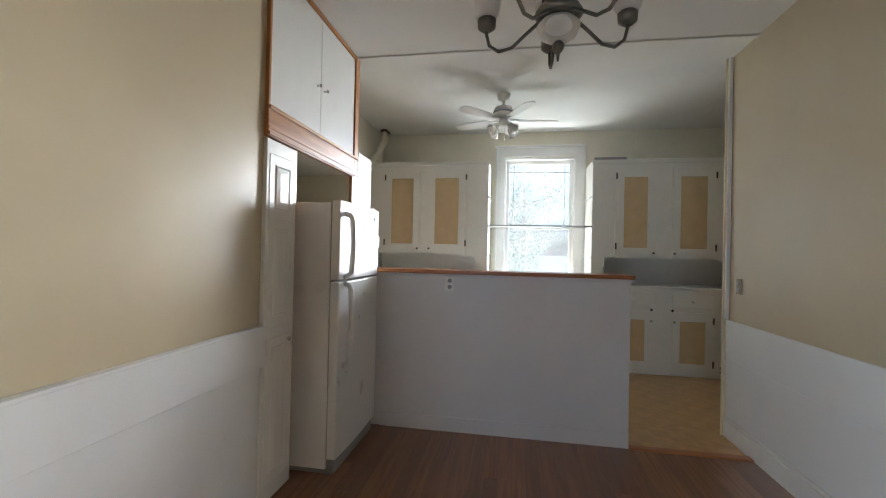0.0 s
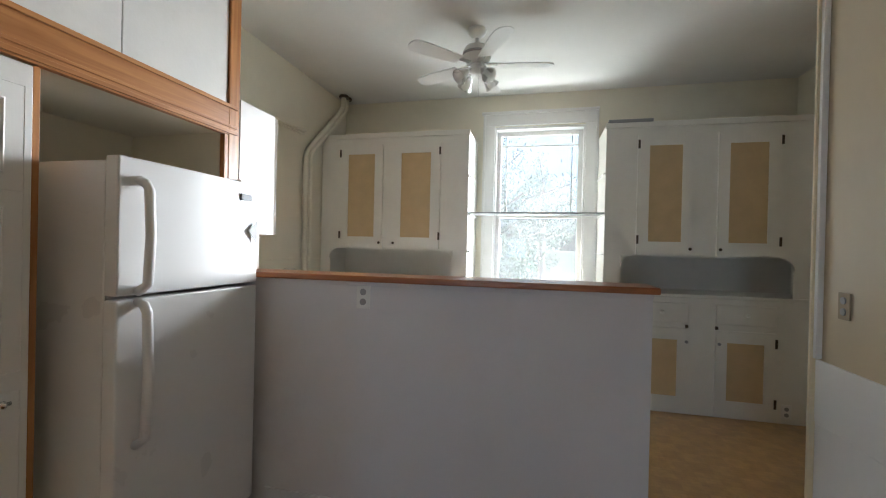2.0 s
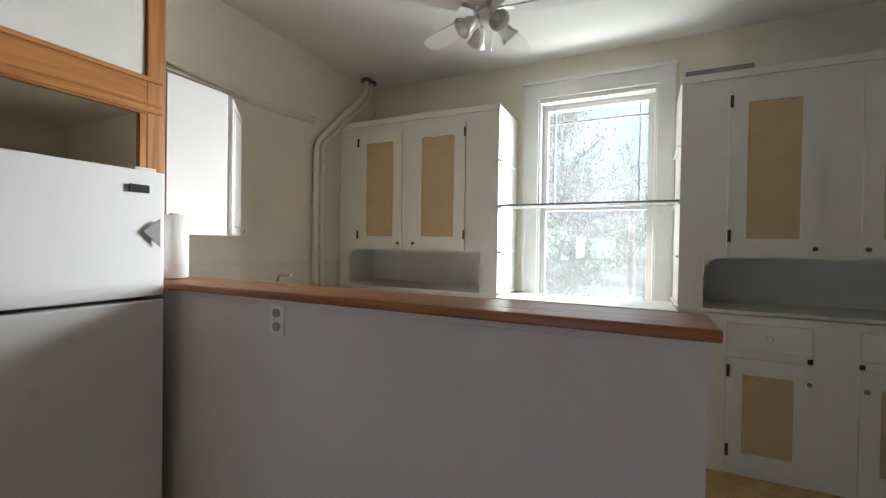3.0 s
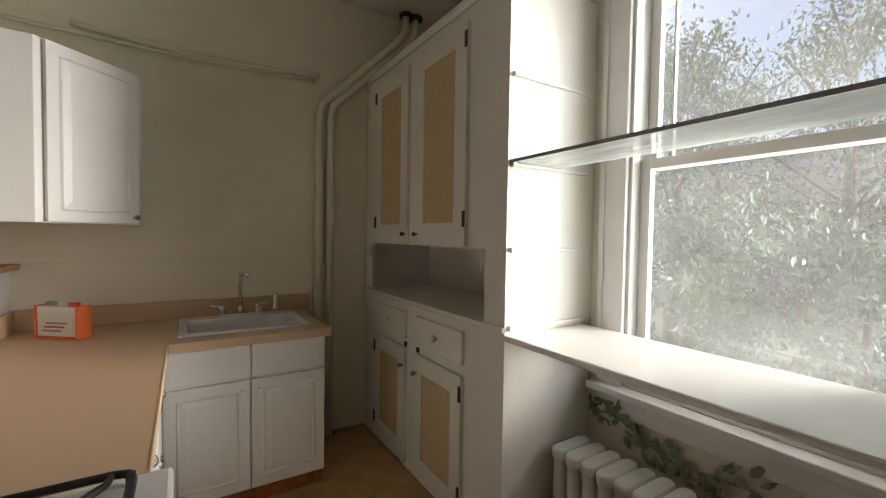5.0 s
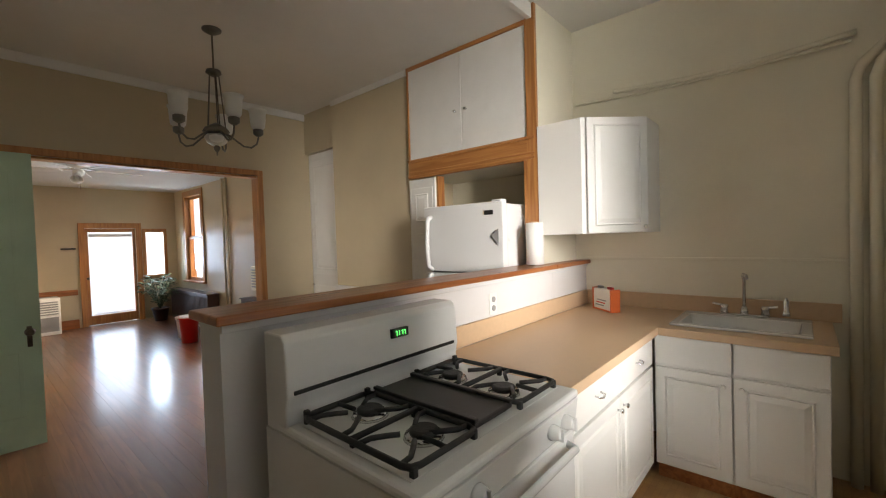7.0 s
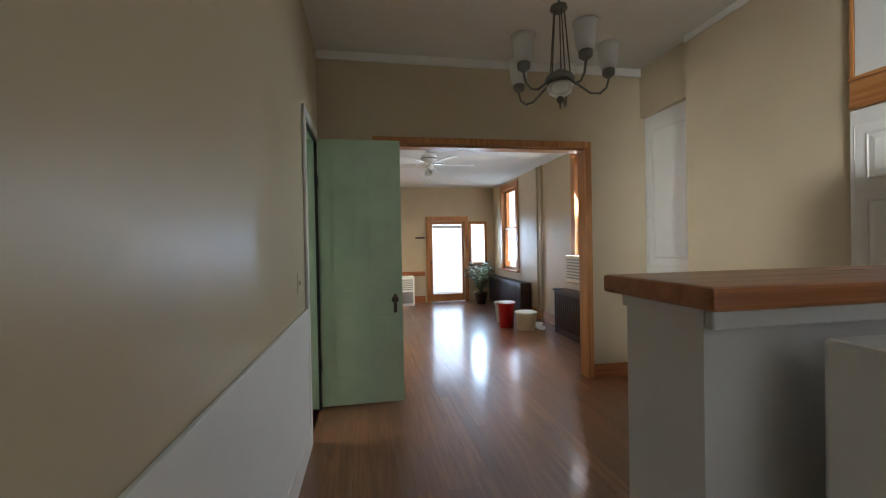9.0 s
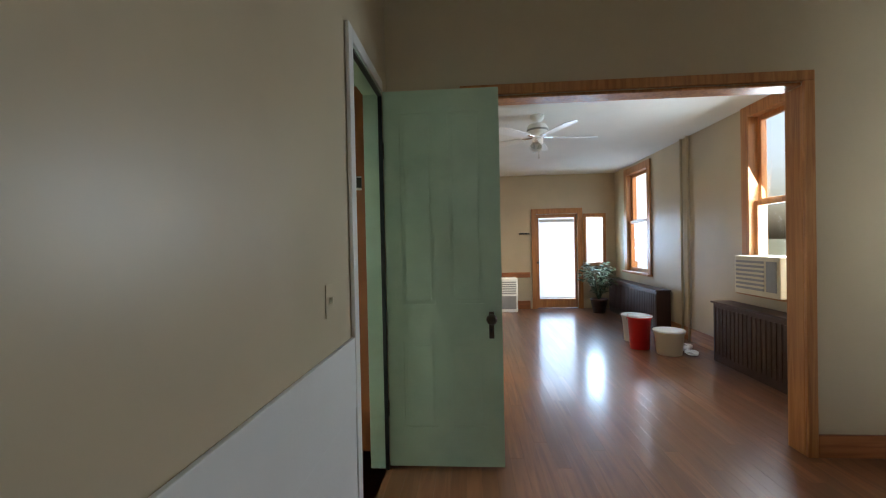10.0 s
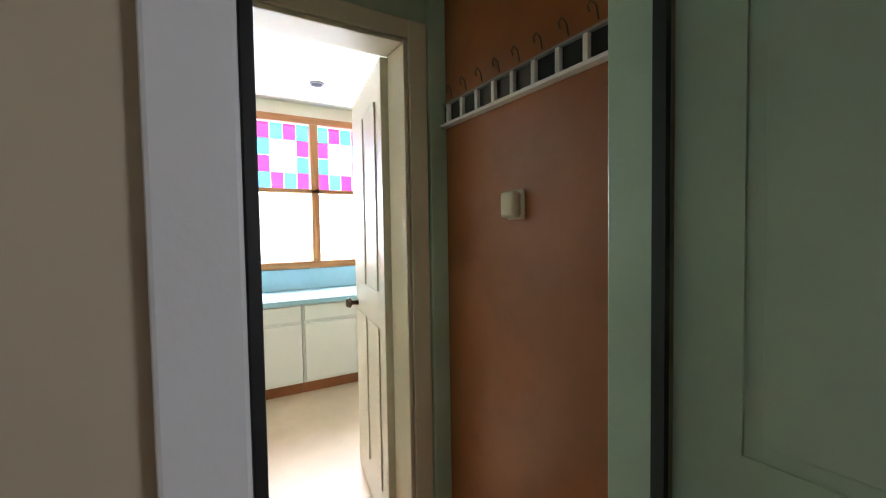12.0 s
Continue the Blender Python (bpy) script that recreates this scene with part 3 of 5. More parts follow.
# ---- kitchen window ----
def sash(name, x0, x1, z0, z1, y0, y1, parent, stile=0.045, low=0.05):
    bm = boxes([(x0, y0, z0, x0 + stile, y1, z1), (x1 - stile, y0, z0, x1, y1, z1), (x0 + stile, y0, z0, x1 - stile, y1, z0 + low), (x0 + stile, y0, z1 - stile, x1 - stile, y1, z1)], 0.003)
    fr = part(name, bm, M_WHITE, parent)
    pane = part("pane", boxes([(x0 + stile - 0.004, (y0 + y1) / 2 - 0.002, z0 + low - 0.004, x1 - stile + 0.004, (y0 + y1) / 2 + 0.002, z1 - stile + 0.004)]), M_DUSTYGLASS, fr, "dusty hazy window pane")
    pane.visible_shadow = False
    return fr


kw = thing("window_1", (-0.5, 2.6, 0.74), "tall white double-hung kitchen window", "window", kind="structure")
part("window_frame", boxes([(-0.97, 2.55, 0.74, -0.945, 2.719, 2.66), (-0.055, 2.55, 0.74, -0.03, 2.719, 2.66), (-0.945, 2.55, 2.635, -0.055, 2.719, 2.66), (-0.945, 2.55, 0.74, -0.055, 2.719, 0.77)], 0.003), M_WHITE, kw)
part("casing", boxes([(-1.085, 2.525, 0.70, -0.96, 2.549, 2.67), (-0.04, 2.525, 0.70, 0.083, 2.549, 2.67), (-1.085, 2.525, 2.67, 0.083, 2.549, 2.79), (-1.10, 2.50, 2.79, 0.083, 2.549, 2.815), (-1.085, 2.515, 0.70, -1.06, 2.524, 2.79), (0.058, 2.515, 0.70, 0.083, 2.524, 2.79)], 0.004), M_WHITE, kw)
sash("upper_sash", -0.944, -0.056, 1.70, 2.634, 2.655, 2.69, kw)
sash("lower_sash", -0.944, -0.056, 0.772, 1.745, 2.61, 2.645, kw, low=0.09)
part("muntin", boxes([(-0.90, 2.664, 2.47, -0.10, 2.682, 2.485), (-0.845, 2.664, 1.745, -0.835, 2.682, 2.47), (-0.165, 2.664, 1.745, -0.155, 2.682, 2.47), (-0.845, 2.664, 2.485, -0.835, 2.682, 2.59), (-0.165, 2.664, 2.485, -0.155, 2.682, 2.59)]), M_WHITE, kw)
part("window_sill", boxes([(-1.10, 2.47, 0.70, 0.083, 2.549, 0.735)], 0.006), M_WHITE, kw)
part("apron", boxes([(-1.14, 2.535, 0.60, 0.083, 2.549, 0.695)], 0.004), M_WHITE, kw)
single("window_shelf", boxes([(-1.143, 2.0, 0.962, 0.083, 2.49, 0.988)], 0.006), M_WHITE, "deep white painted shelf board before the window", "shelf")
gs = single("glass_shelf", boxes([(-1.143, 2.03, 1.700, 0.083, 2.30, 1.710)]), M_SHELFGLASS, "clear glass shelf across the window", "shelf")
single("shelf_edge", boxes([(-1.143, 2.018, 1.699, 0.083, 2.029, 1.712)]), M_GREY, "dark ground edge of the glass shelf", "shelf edge")


# ---- built-in kitchen hutches ----
def knob(parent, x, y, z, mat, r=0.013):
    return part("knob", lathe(bmesh.new(), [(r * 0.5, 0), (r * 0.5, 0.012), (r, 0.016), (r, 0.024), (r * 0.5, 0.03)], 12, pose(x, y, z, 90)), mat, parent)


def framed_door(name, x0, x1, z0, z1, y, parent, px0, px1, pz0, pz1, hinge_right, knob_at):
    """A flat door with an inset woven panel, proud of the face at y."""
    d = part(name, boxes([(x0, y - 0.022, z0, px0, y - 0.001, z1), (px1, y - 0.022, z0, x1, y - 0.001, z1), (px0, y - 0.022, z0, px1, y - 0.001, pz0), (px0, y - 0.022, pz1, px1, y - 0.001, z1)]), M_CABINET, parent)
    part("panel", boxes([(px0 - 0.002, y - 0.016, pz0 - 0.002, px1 + 0.002, y - 0.006, pz1 + 0.002)]), M_PANEL, d, "tan woven panel")
    hx = x1 - 0.006 if hinge_right else x0 + 0.006
    for hz in (z0 + 0.09, z1 - 0.12):
        part("hinge", boxes([(hx - 0.006, y - 0.030, hz, hx + 0.012, y - 0.0225, hz + 0.075)], 0.002), M_NICKEL, d)
    knob(d, *knob_at, M_NICKEL if name == "upper_door" else M_GREY)
    return d


def hutch(x0, x1, nx0, nx1, doors, name_label, mirror=False):
    y, yb, top = 2.01, 2.548, 2.468
    c = (x0 + x1) / 2
    ob = thing("kitchen_hutch", (c, y, 0), name_label, "cabinet", "built-in kitchen hutches")
    (a0, a1), (b0, b1) = doors
    zc, zn = 1.018, 1.338
    body = boxes([(x0, y, zn, x1, y + 0.02, top), (x0, y, 0, x1, y + 0.02, zc - 0.03),
                  (x0, y, zc - 0.03, nx0, y + 0.02, zn), (nx1, y, zc - 0.03, x1, y + 0.02, zn)])
    part("side", boxes([(x0, y + 0.0201, 0, x0 + 0.02, yb, top)]), M_CABINET, ob)
    part("side", boxes([(x1 - 0.02, y + 0.0201, 0, x1, yb, top)]), M_CABINET, ob)
    part("top", boxes([(x0, y, top + 0.0001, x1, yb, top + 0.025)]), M_CABINET, ob)
    part("shelf", boxes([(x0 + 0.0201, y + 0.0201, zn + 0.01, x1 - 0.0201, yb - 0.0201, zn + 0.03)]), M_CABINET, ob)
    part("back", boxes([(x0 + 0.0201, yb - 0.02, 0, x1 - 0.0201, yb, top)]), M_CABINET, ob)
    r = 0.10
    for cx, s in ((nx0, 1), (nx1, -1)):
        out = [(cx, zn)] + [(cx + s * (r - r * math.cos(radians(a))), zn - r + r * math.sin(radians(a))) for a in range(0, 91, 15)]
        prism(body, [(px, -pz) for px, pz in out], -0.02, 0.0, pose(0, y, 0, -90) )
    part("face_frame", body, M_CABINET, ob)
    part("worktop", boxes([(x0 - 0.006, y - 0.02, zc - 0.022, x1 + 0.006, yb - 0.021, zc)], 0.004), M_CABINET, ob)
    part("crown", boxes([(x0 - 0.01, y - 0.016, top - 0.02, x1 + 0.01, y - 0.001, top + 0.03)], 0.004), M_CABINET, ob)
    w = 0.095
    framed_door("upper_door", a0, a1, 1.348, 2.383, y, ob, a0 + w, a1 - w + 0.01, 1.46, 2.288, mirror, ((a1 - 0.02), y - 0.022, 1.402))
    framed_door("upper_door", b0, b1, 1.348, 2.383, y, ob, b0 + w - 0.01, b1 - w, 1.46, 2.288, not mirror, ((b0 + 0.02), y - 0.022, 1.402))
    for d0, d1 in doors:
        dr = part("drawer", boxes([(d0 + 0.01, y - 0.02, 0.778, d1 - 0.01, y - 0.001, 0.942)], 0.006), M_CABINET, ob)
        knob(dr, (d0 + d1) / 2, y - 0.02, 0.862, M_CABINET, 0.02)
    framed_door("lower_door", a0 + 0.01, a1 - 0.01, 0.03, 0.728, y, ob, a0 + w, a1 - w, 0.15, 0.63, mirror, ((a1 - 0.03), y - 0.022, 0.62))
    framed_door("lower_door", b0 + 0.01, b1 - 0.01, 0.03, 0.728, y, ob, b0 + w, b1 - w, 0.15, 0.63, not mirror, ((b0 + 0.03), y - 0.022, 0.62))
    for d in (a1 - 0.02, b0 + 0.02):
        part("latch", boxes([(d - 0.012, y - 0.012, 0.732, d + 0.012, y - 0.001, 0.76)], 0.003), M_NICKEL, ob)
    return ob


left_hutch = hutch(-2.685, -1.145, -2.575, -1.288, ((-2.475, -2.01), (-1.90, -1.42)), "tall cream built-in hutch with tan woven door panels")
right_hutch = hutch(0.085, 1.795, 0.223, 1.53, ((0.342, 0.78), (0.966, 1.425)), "wide cream built-in hutch with tan woven door panels")
for i, z in enumerate((2.066, 1.698, 1.346, 1.02)):
    bm = boxes([(-1.143, 2.03, z - 0.012, -1.128, 2.50, z)], 0.002)
    single("shelf_cleat", bm, M_WHITE, "thin white painted shelf cleat on the hutch side", "cleat", "shelf cleats")
    bm = tube(bmesh.new(), [(-1.143, 2.028, z - 0.006), (-1.118, 2.028, z - 0.006)], 0.011, 10)
    single("shelf_bracket", bm, M_WHITE, "small round white shelf bracket", "bracket", "shelf brackets")
    bm = boxes([(0.068, 2.03, z - 0.012, 0.0825, 2.50, z)], 0.002)
    single("shelf_cleat", bm, M_WHITE, "thin white painted shelf cleat on the hutch side", "cleat", "shelf cleats")
bm = boxes([(0.10, 1.99, 2.494, 0.46, 2.12, 2.523)], 0.003)
single("loose_board", bm, M_GREY, "grey board lying on top of the hutch", "board")


# ---- radiator under the window ----
def kitchen_radiator():
    ob = thing("radiator", (-0.6, 2.36, 0), "cream painted cast iron column radiator under the window", "radiator")
    n, x0, pitch = 13, -1.06, 0.076
    sec = bmesh.new()
    for yy in (-0.07, 0.0, 0.07):
        prism(sec, arc(0, yy, 0.029, 0, 360, 11)[:-1], 0.09, 0.46, bevel=0.006)
    for zz in (0.075, 0.435):
        prism(sec, arc(0, 0.075, 0.034, 0, 180, 6) + arc(0, -0.075, 0.034, 180, 360, 6), zz, zz + 0.055, bevel=0.014)
    me = mesh_of("section", sec, M_STEEL)
    for i in range(n):
        s = new("section", me)
        s.parent = ob
        s.location = (x0 + pitch * i + 0.6, -0.02, 0)
    for i in (0, n - 1):
        for yy in (-0.06, 0.06):
            local("foot", lathe(bmesh.new(), [(0.03, 0), (0.02, 0.03), (0.018, 0.09)], 10, pose(x0 + pitch * i + 0.6, yy - 0.02, 0)), M_STEEL, ob)
    local("valve", tube(bmesh.new(), [(0.545, -0.02, 0.12), (0.60, -0.02, 0.12), (0.61, -0.02, 0.10), (0.61, -0.02, 0.0)], 0.018, 10), M_STEEL, ob)
    local("end_pipe", tube(bmesh.new(), [(0.555, 0, 0.42), (0.60, 0, 0.41), (0.615, 0, 0.38), (0.615, 0.0, 0.0)], 0.02, 10), M_STEEL, ob)
    return ob


kitchen_radiator()


def leaf_shape(bm, m, length, width):
    b = bmesh.new()
    cs = [(0, 0), (0.3, 0.5), (0.65, 0.38), (1.0, 0.0), (0.65, -0.38), (0.3, -0.5)]
    vs = [b.verts.new((u * length, w * width, 0.10 * length * math.sin(u * 3) - 0.12 * abs(w) * width)) for u, w in cs]
    mid = b.verts.new((0.5 * length, 0, 0.12 * length))
    for i in range(6):
        b.faces.new((vs[i], vs[(i + 1) % 6], mid))
    join(bm, b, m)


# stencilled wall vine, built here as a thin stem and loose leaves
def wall_vine():
    rnd = random.Random(4)
    ob = thing("leaf_garland", (-0.6, 2.54, 0.5), "dull green vine painted on the wall over the radiator, modelled as leaves", "garland")
    stem = [(-1.12 + 0.11 * i, 2.53 + 0.004 * math.sin(i), 0.58 - 0.012 * i + 0.03 * math.sin(i * 1.3)) for i in range(11)]
    part("stem", tube(bmesh.new(), stem, 0.006, 6), M_LEAF_DRY, ob)
    bm = bmesh.new()
    for i in range(120):
        t = rnd.random() * 9.99
        a = Vector(stem[int(t)]).lerp(Vector(stem[int(t) + 1]), t % 1)
        leaf_shape(bm, Matrix.Translation(a + Vector((0, -0.012 * rnd.random(), rnd.uniform(-0.05, 0.05)))) @ Euler((radians(90 + rnd.uniform(-35, 35)), radians(rnd.uniform(-90, 90)), radians(rnd.uniform(-25, 25)))).to_matrix().to_4x4(), rnd.uniform(0.035, 0.075), rnd.uniform(0.02, 0.04))
    part("leaves", bm, M_LEAF_DRY, ob)
    tagged(ob.children[-1], kind="stuff")


wall_vine()


def extinguisher():
    ob = thing("fire_extinguisher", (0.02, 2.30, 0.33), "red fire extinguisher with a pale label band hung beside the radiator", "extinguisher")
    local("cylinder", lathe(bmesh.new(), [(0.042, 0), (0.05, 0.012), (0.05, 0.30), (0.044, 0.335), (0.022, 0.365), (0.02, 0.375)], 20), M_RED, ob)
    local("label_band", lathe(bmesh.new(), [(0.0508, 0.10), (0.0508, 0.19)], 20), M_GREY, ob, "pale printed label")
    local("strap", lathe(bmesh.new(), [(0.0515, 0.255), (0.0515, 0.275)], 20), M_WHITE, ob)
    local("valve", box(lathe(bmesh.new(), [(0.016, 0.375), (0.016, 0.42)], 12), -0.02, -0.055, 0.42, 0.02, 0.02, 0.437, 0.004), M_BLACK, ob)
    local("lever", box(bmesh.new(), -0.01, -0.09, 0.445, 0.01, 0.01, 0.455, 0.003), M_CHROME, ob)
    local("hose", tube(bmesh.new(), [(0, -0.02, 0.40), (-0.05, -0.04, 0.39), (-0.062, -0.03, 0.32), (-0.06, -0.02, 0.2)], 0.009, 8), M_BLACK, ob)
    local("bracket", box(bmesh.new(), 0.04, -0.02, 0.05, 0.064, 0.02, 0.34, 0.002), M_BLACK, ob)


extinguisher()


# ---- kitchen counter, sink and stove ----
def raised_panel_door(name, parent, x0, x1, z0, z1, m, inset=0.05, t=0.019):
    """A white door in its own axes (face towards -y at y=0), with a raised field."""
    bm = boxes([(x0, 0, z0, x1, t, z1)], 0.003)
    b = bmesh.new()
    a, c = inset, inset + 0.022
    loops = [[(x0 + a, 0.0, z0 + a), (x1 - a, 0.0, z0 + a), (x1 - a, 0.0, z1 - a), (x0 + a, 0.0, z1 - a)],
             [(x0 + a + 0.007, -0.006, z0 + a + 0.007), (x1 - a - 0.007, -0.006, z0 + a + 0.007), (x1 - a - 0.007, -0.006, z1 - a - 0.007), (x0 + a + 0.007, -0.006, z1 - a - 0.007)],
             [(x0 + a + 0.014, -0.001, z0 + a + 0.014), (x1 - a - 0.014, -0.001, z0 + a + 0.014), (x1 - a - 0.014, -0.001, z1 - a - 0.014), (x0 + a + 0.014, -0.001, z1 - a - 0.014)],
             [(x0 + c + 0.02, -0.006, z0 + c + 0.02), (x1 - c - 0.02, -0.006, z0 + c + 0.02), (x1 - c - 0.02, -0.006, z1 - c - 0.02), (x0 + c + 0.02, -0.006, z1 - c - 0.02)]]
    rings = [[b.verts.new(p) for p in lp] for lp in loops]
    for r0, r1 in zip(rings, rings[1:]):
        for i in range(4):
            b.faces.new((r0[i], r0[(i + 1) % 4], r1[(i + 1) % 4], r1[i]))
    b.faces.new(rings[-1])
    join(bm, b)
    bmesh.ops.transform(bm, matrix=m, verts=bm.verts)
    return part(name, bm, M_LAMINATE_WHITE, parent)


def base_cabinet(name, at, turn, width, label, doors=2, drawers=True, depth=0.58):
    """A floor cabinet whose front is towards its own -y; at is the middle of its front foot."""
    ob = thing(name, at, label, "cabinet", "white base cabinets", turn=turn)
    w = width / 2
    m = ob.matrix_basis
    for n, r in (("side", (-w, 0.0, 0.10, -w + 0.0178, depth, 0.846)), ("side", (w - 0.0178, 0.0, 0.10, w, depth, 0.846)), ("bottom", (-w + 0.018, 0.019, 0.10, w - 0.018, depth, 0.118)),
                 ("back", (-w + 0.018, depth - 0.012, 0.1185, w - 0.018, depth, 0.846))):
        b = boxes([r])
        bmesh.ops.transform(b, matrix=m, verts=b.verts)
        part(n, b, M_LAMINATE_WHITE, ob)
    b = slab([-w + 0.018, -0.02, 0.02, w - 0.018], [0.10, 0.12, 0.66, 0.69, 0.81, 0.846], lambda x, z: abs(x) > 0.02 and (0.12 < z < 0.66 or 0.69 < z < 0.81), lambda x, z, s: (x, (0.0, 0.018)[s], z))
    bmesh.ops.transform(b, matrix=m, verts=b.verts)
    part("face_frame", b, M_LAMINATE_WHITE, ob)
    k = boxes([(-w, 0.05, 0.0, w, 0.065, 0.10)])
    bmesh.ops.transform(k, matrix=m, verts=k.verts)
    part("toe_kick", k, M_OAK_X, ob, "tan toe board")
    n = doors
    for i in range(n):
        u0, u1 = -w + 0.004 + i * (width / n), -w - 0.004 + (i + 1) * (width / n)
        raised_panel_door("door", ob, u0, u1, 0.115, 0.665, m @ pose(0, -0.02, 0))
        d = boxes([(u0, -0.02, 0.680, u1, -0.001, 0.840)], 0.004)
        bmesh.ops.transform(d, matrix=m, verts=d.verts)
        front = part("drawer_front", d, M_LAMINATE_WHITE, ob)
        inner = u1 - 0.035 if i < n / 2 else u0 + 0.035
        if drawers:
            uc = (u0 + u1) / 2
            part("pull", tube(bmesh.new(), [(uc - 0.03, -0.018, 0.762), (uc - 0.028, -0.04, 0.758), (uc, -0.045, 0.752), (uc + 0.028, -0.04, 0.758), (uc + 0.03, -0.018, 0.762)], 0.004, 8, m), M_CHROME, front, "small bright metal pull")
        part("knob", lathe(bmesh.new(), [(0.005, 0), (0.005, 0.012), (0.012, 0.018), (0.009, 0.027)], 12, m @ pose(inner, -0.02, 0.615, 90)), M_CHROME if drawers else M_LAMINATE_WHITE, ob)
    return ob


base_cabinet("sink_cabinet", (-2.085, 1.165, 0), 90, 0.74, "white sink base cabinet with two raised-panel doors", drawers=False)
base_cabinet("base_cabinet", (-1.49, 0.775, 0), 180, 1.10, "white base cabinet with drawers below the tan counter")


def worktop():
    ob = thing("worktop", (-2.0, 0.6, 0.848), "tan laminate L-shaped worktop with upstand", "worktop")
    bm = slab([-2.696, -2.60, -2.175, -2.055, -0.905], [0.176, 0.815, 0.872, 1.458, 1.56],
              lambda x, y: (x > -2.055 and y > 0.815) or (-2.60 < x < -2.175 and 0.872 < y < 1.458), lambda x, y, s: (x, y, (0.848, 0.886)[s]))
    part("top", bm, M_COUNTER, ob)
    part("front_edge", boxes([(-2.05, 0.8155, 0.844, -0.905, 0.822, 0.887), (-2.0545, 0.823, 0.844, -2.048, 1.56, 0.887), (-0.9045, 0.18, 0.846, -0.90, 0.822, 0.887)], 0.002), M_COUNTER, ob)
    part("upstand", boxes([(-2.676, 0.157, 0.887, -0.905, 0.175, 0.992), (-2.696, 0.157, 0.887, -2.677, 1.60, 0.992)], 0.003), M_COUNTER, ob)


worktop()


def sink():
    ob = thing("kitchen_sink", (-2.39, 1.165, 0.887), "white enamel drop-in sink with worn rim", "sink")
    x0, x1, y0, y1 = -2.625, -2.150, 0.855, 1.475
    bx0, bx1, by0, by1 = -2.52, -2.195, 0.90, 1.43
    rim = boxes([(x0, y0, 0.887, bx0, y1, 0.900), (bx1, y0, 0.887, x1, y1, 0.900), (bx0, y0, 0.887, bx1, by0, 0.900), (bx0, by1, 0.887, bx1, y1, 0.900)], 0.005)
    part("rim", rim, M_ENAMEL, ob)
    b = bmesh.new()
    hi = [b.verts.new(p) for p in ((bx0, by0, 0.896), (bx1, by0, 0.896), (bx1, by1, 0.896), (bx0, by1, 0.896))]
    lo = [b.verts.new(p) for p in ((bx0 + 0.03, by0 + 0.03, 0.73), (bx1 - 0.03, by0 + 0.03, 0.73), (bx1 - 0.03, by1 - 0.03, 0.73), (bx0 + 0.03, by1 - 0.03, 0.73))]
    for i in range(4):
        b.faces.new((hi[i], lo[i], lo[(i + 1) % 4], hi[(i + 1) % 4]))
    b.faces.new(lo)
    part("basin", b, M_ENAMEL, ob)
    part("drain", lathe(bmesh.new(), [(0.04, 0), (0.04, 0.004), (0.02, 0.002)], 16, pose(-2.36, 1.165, 0.731)), M_CHROME, ob)


def faucet():
    ob = thing("faucet", (-2.575, 1.17, 0.900), "chrome gooseneck faucet with two lever handles", "faucet")
    local("deck_plate", box(bmesh.new(), -0.025, -0.12, 0, 0.025, 0.12, 0.016, 0.006), M_CHROME, ob)
    spout = [(0, 0, 0.01), (0, 0, 0.20)] + [(0.045 - 0.045 * math.cos(a), 0, 0.20 + 0.055 * math.sin(a)) for a in (0.5, 1.0, 1.5, 2.0)] + [(0.12, 0.02, 0.255), (0.135, 0.024, 0.24)]
    local("spout", tube(bmesh.new(), spout, 0.010, 10), M_CHROME, ob)
    local("spout_base", lathe(bmesh.new(), [(0.022, 0.012), (0.02, 0.04), (0.012, 0.06)], 14), M_CHROME, ob)
    for s in (-1, 1):
        h = local("handle", lathe(bmesh.new(), [(0.022, 0.012), (0.02, 0.045), (0.024, 0.055), (0.014, 0.068)], 14, pose(0, s * 0.10, 0)), M_CHROME, ob)
        local("lever", tube(bmesh.new(), [(0, s * 0.10, 0.06), (0.01, s * 0.16, 0.07)], 0.007, 8), M_CHROME, h)


sink()
faucet()
ob = thing("soap_sprayer", (-2.57, 1.365, 0.922), "small chrome sprayer beside the faucet", "sprayer")
local("body", lathe(bmesh.new(), [(0.018, 0), (0.018, 0.02), (0.013, 0.03), (0.014, 0.085), (0.008, 0.095)], 14), M_CHROME, ob)
local("nozzle", tube(bmesh.new(), [(0, 0, 0.09), (0.03, 0, 0.10)], 0.007, 8), M_CHROME, ob)


def tool_box():
    ob = thing("plastic_case", (-2.43, 0.40, 0.887), "clear plastic case with orange ends and white label", "case", turn=52)
    for e in (-0.115, 0.10):
        local("end", box(bmesh.new(), e, -0.035, 0, e + 0.015, 0.035, 0.155, 0.003), M_ORANGE, ob, "orange plastic end")
    local("body", box(bmesh.new(), -0.099, -0.032, 0.002, 0.099, 0.032, 0.150, 0.003), M_PAPER, ob)
    local("label", box(bmesh.new(), -0.085, -0.0345, 0.02, 0.085, -0.0325, 0.10, 0), M_WHITE, ob, "white printed label")
    for i in range(3):
        local("print_bar", box(bmesh.new(), -0.07 + 0.01 * i, -0.0362, 0.035 + 0.018 * i, 0.03 + 0.015 * i, -0.0347, 0.043 + 0.018 * i), (M_GREY, M_RED, M_GREY)[i], ob)
    local("edge_band", box(bmesh.new(), -0.10, -0.0355, 0.003, 0.10, -0.0325, 0.014, 0), M_ORANGE, ob)
    for s in (-0.06, 0.06):
        local("clasp", box(bmesh.new(), s - 0.022, -0.012, 0.151, s + 0.022, 0.012, 0.168, 0.003), M_GREY if s < 0 else M_RED, ob)


tool_box()


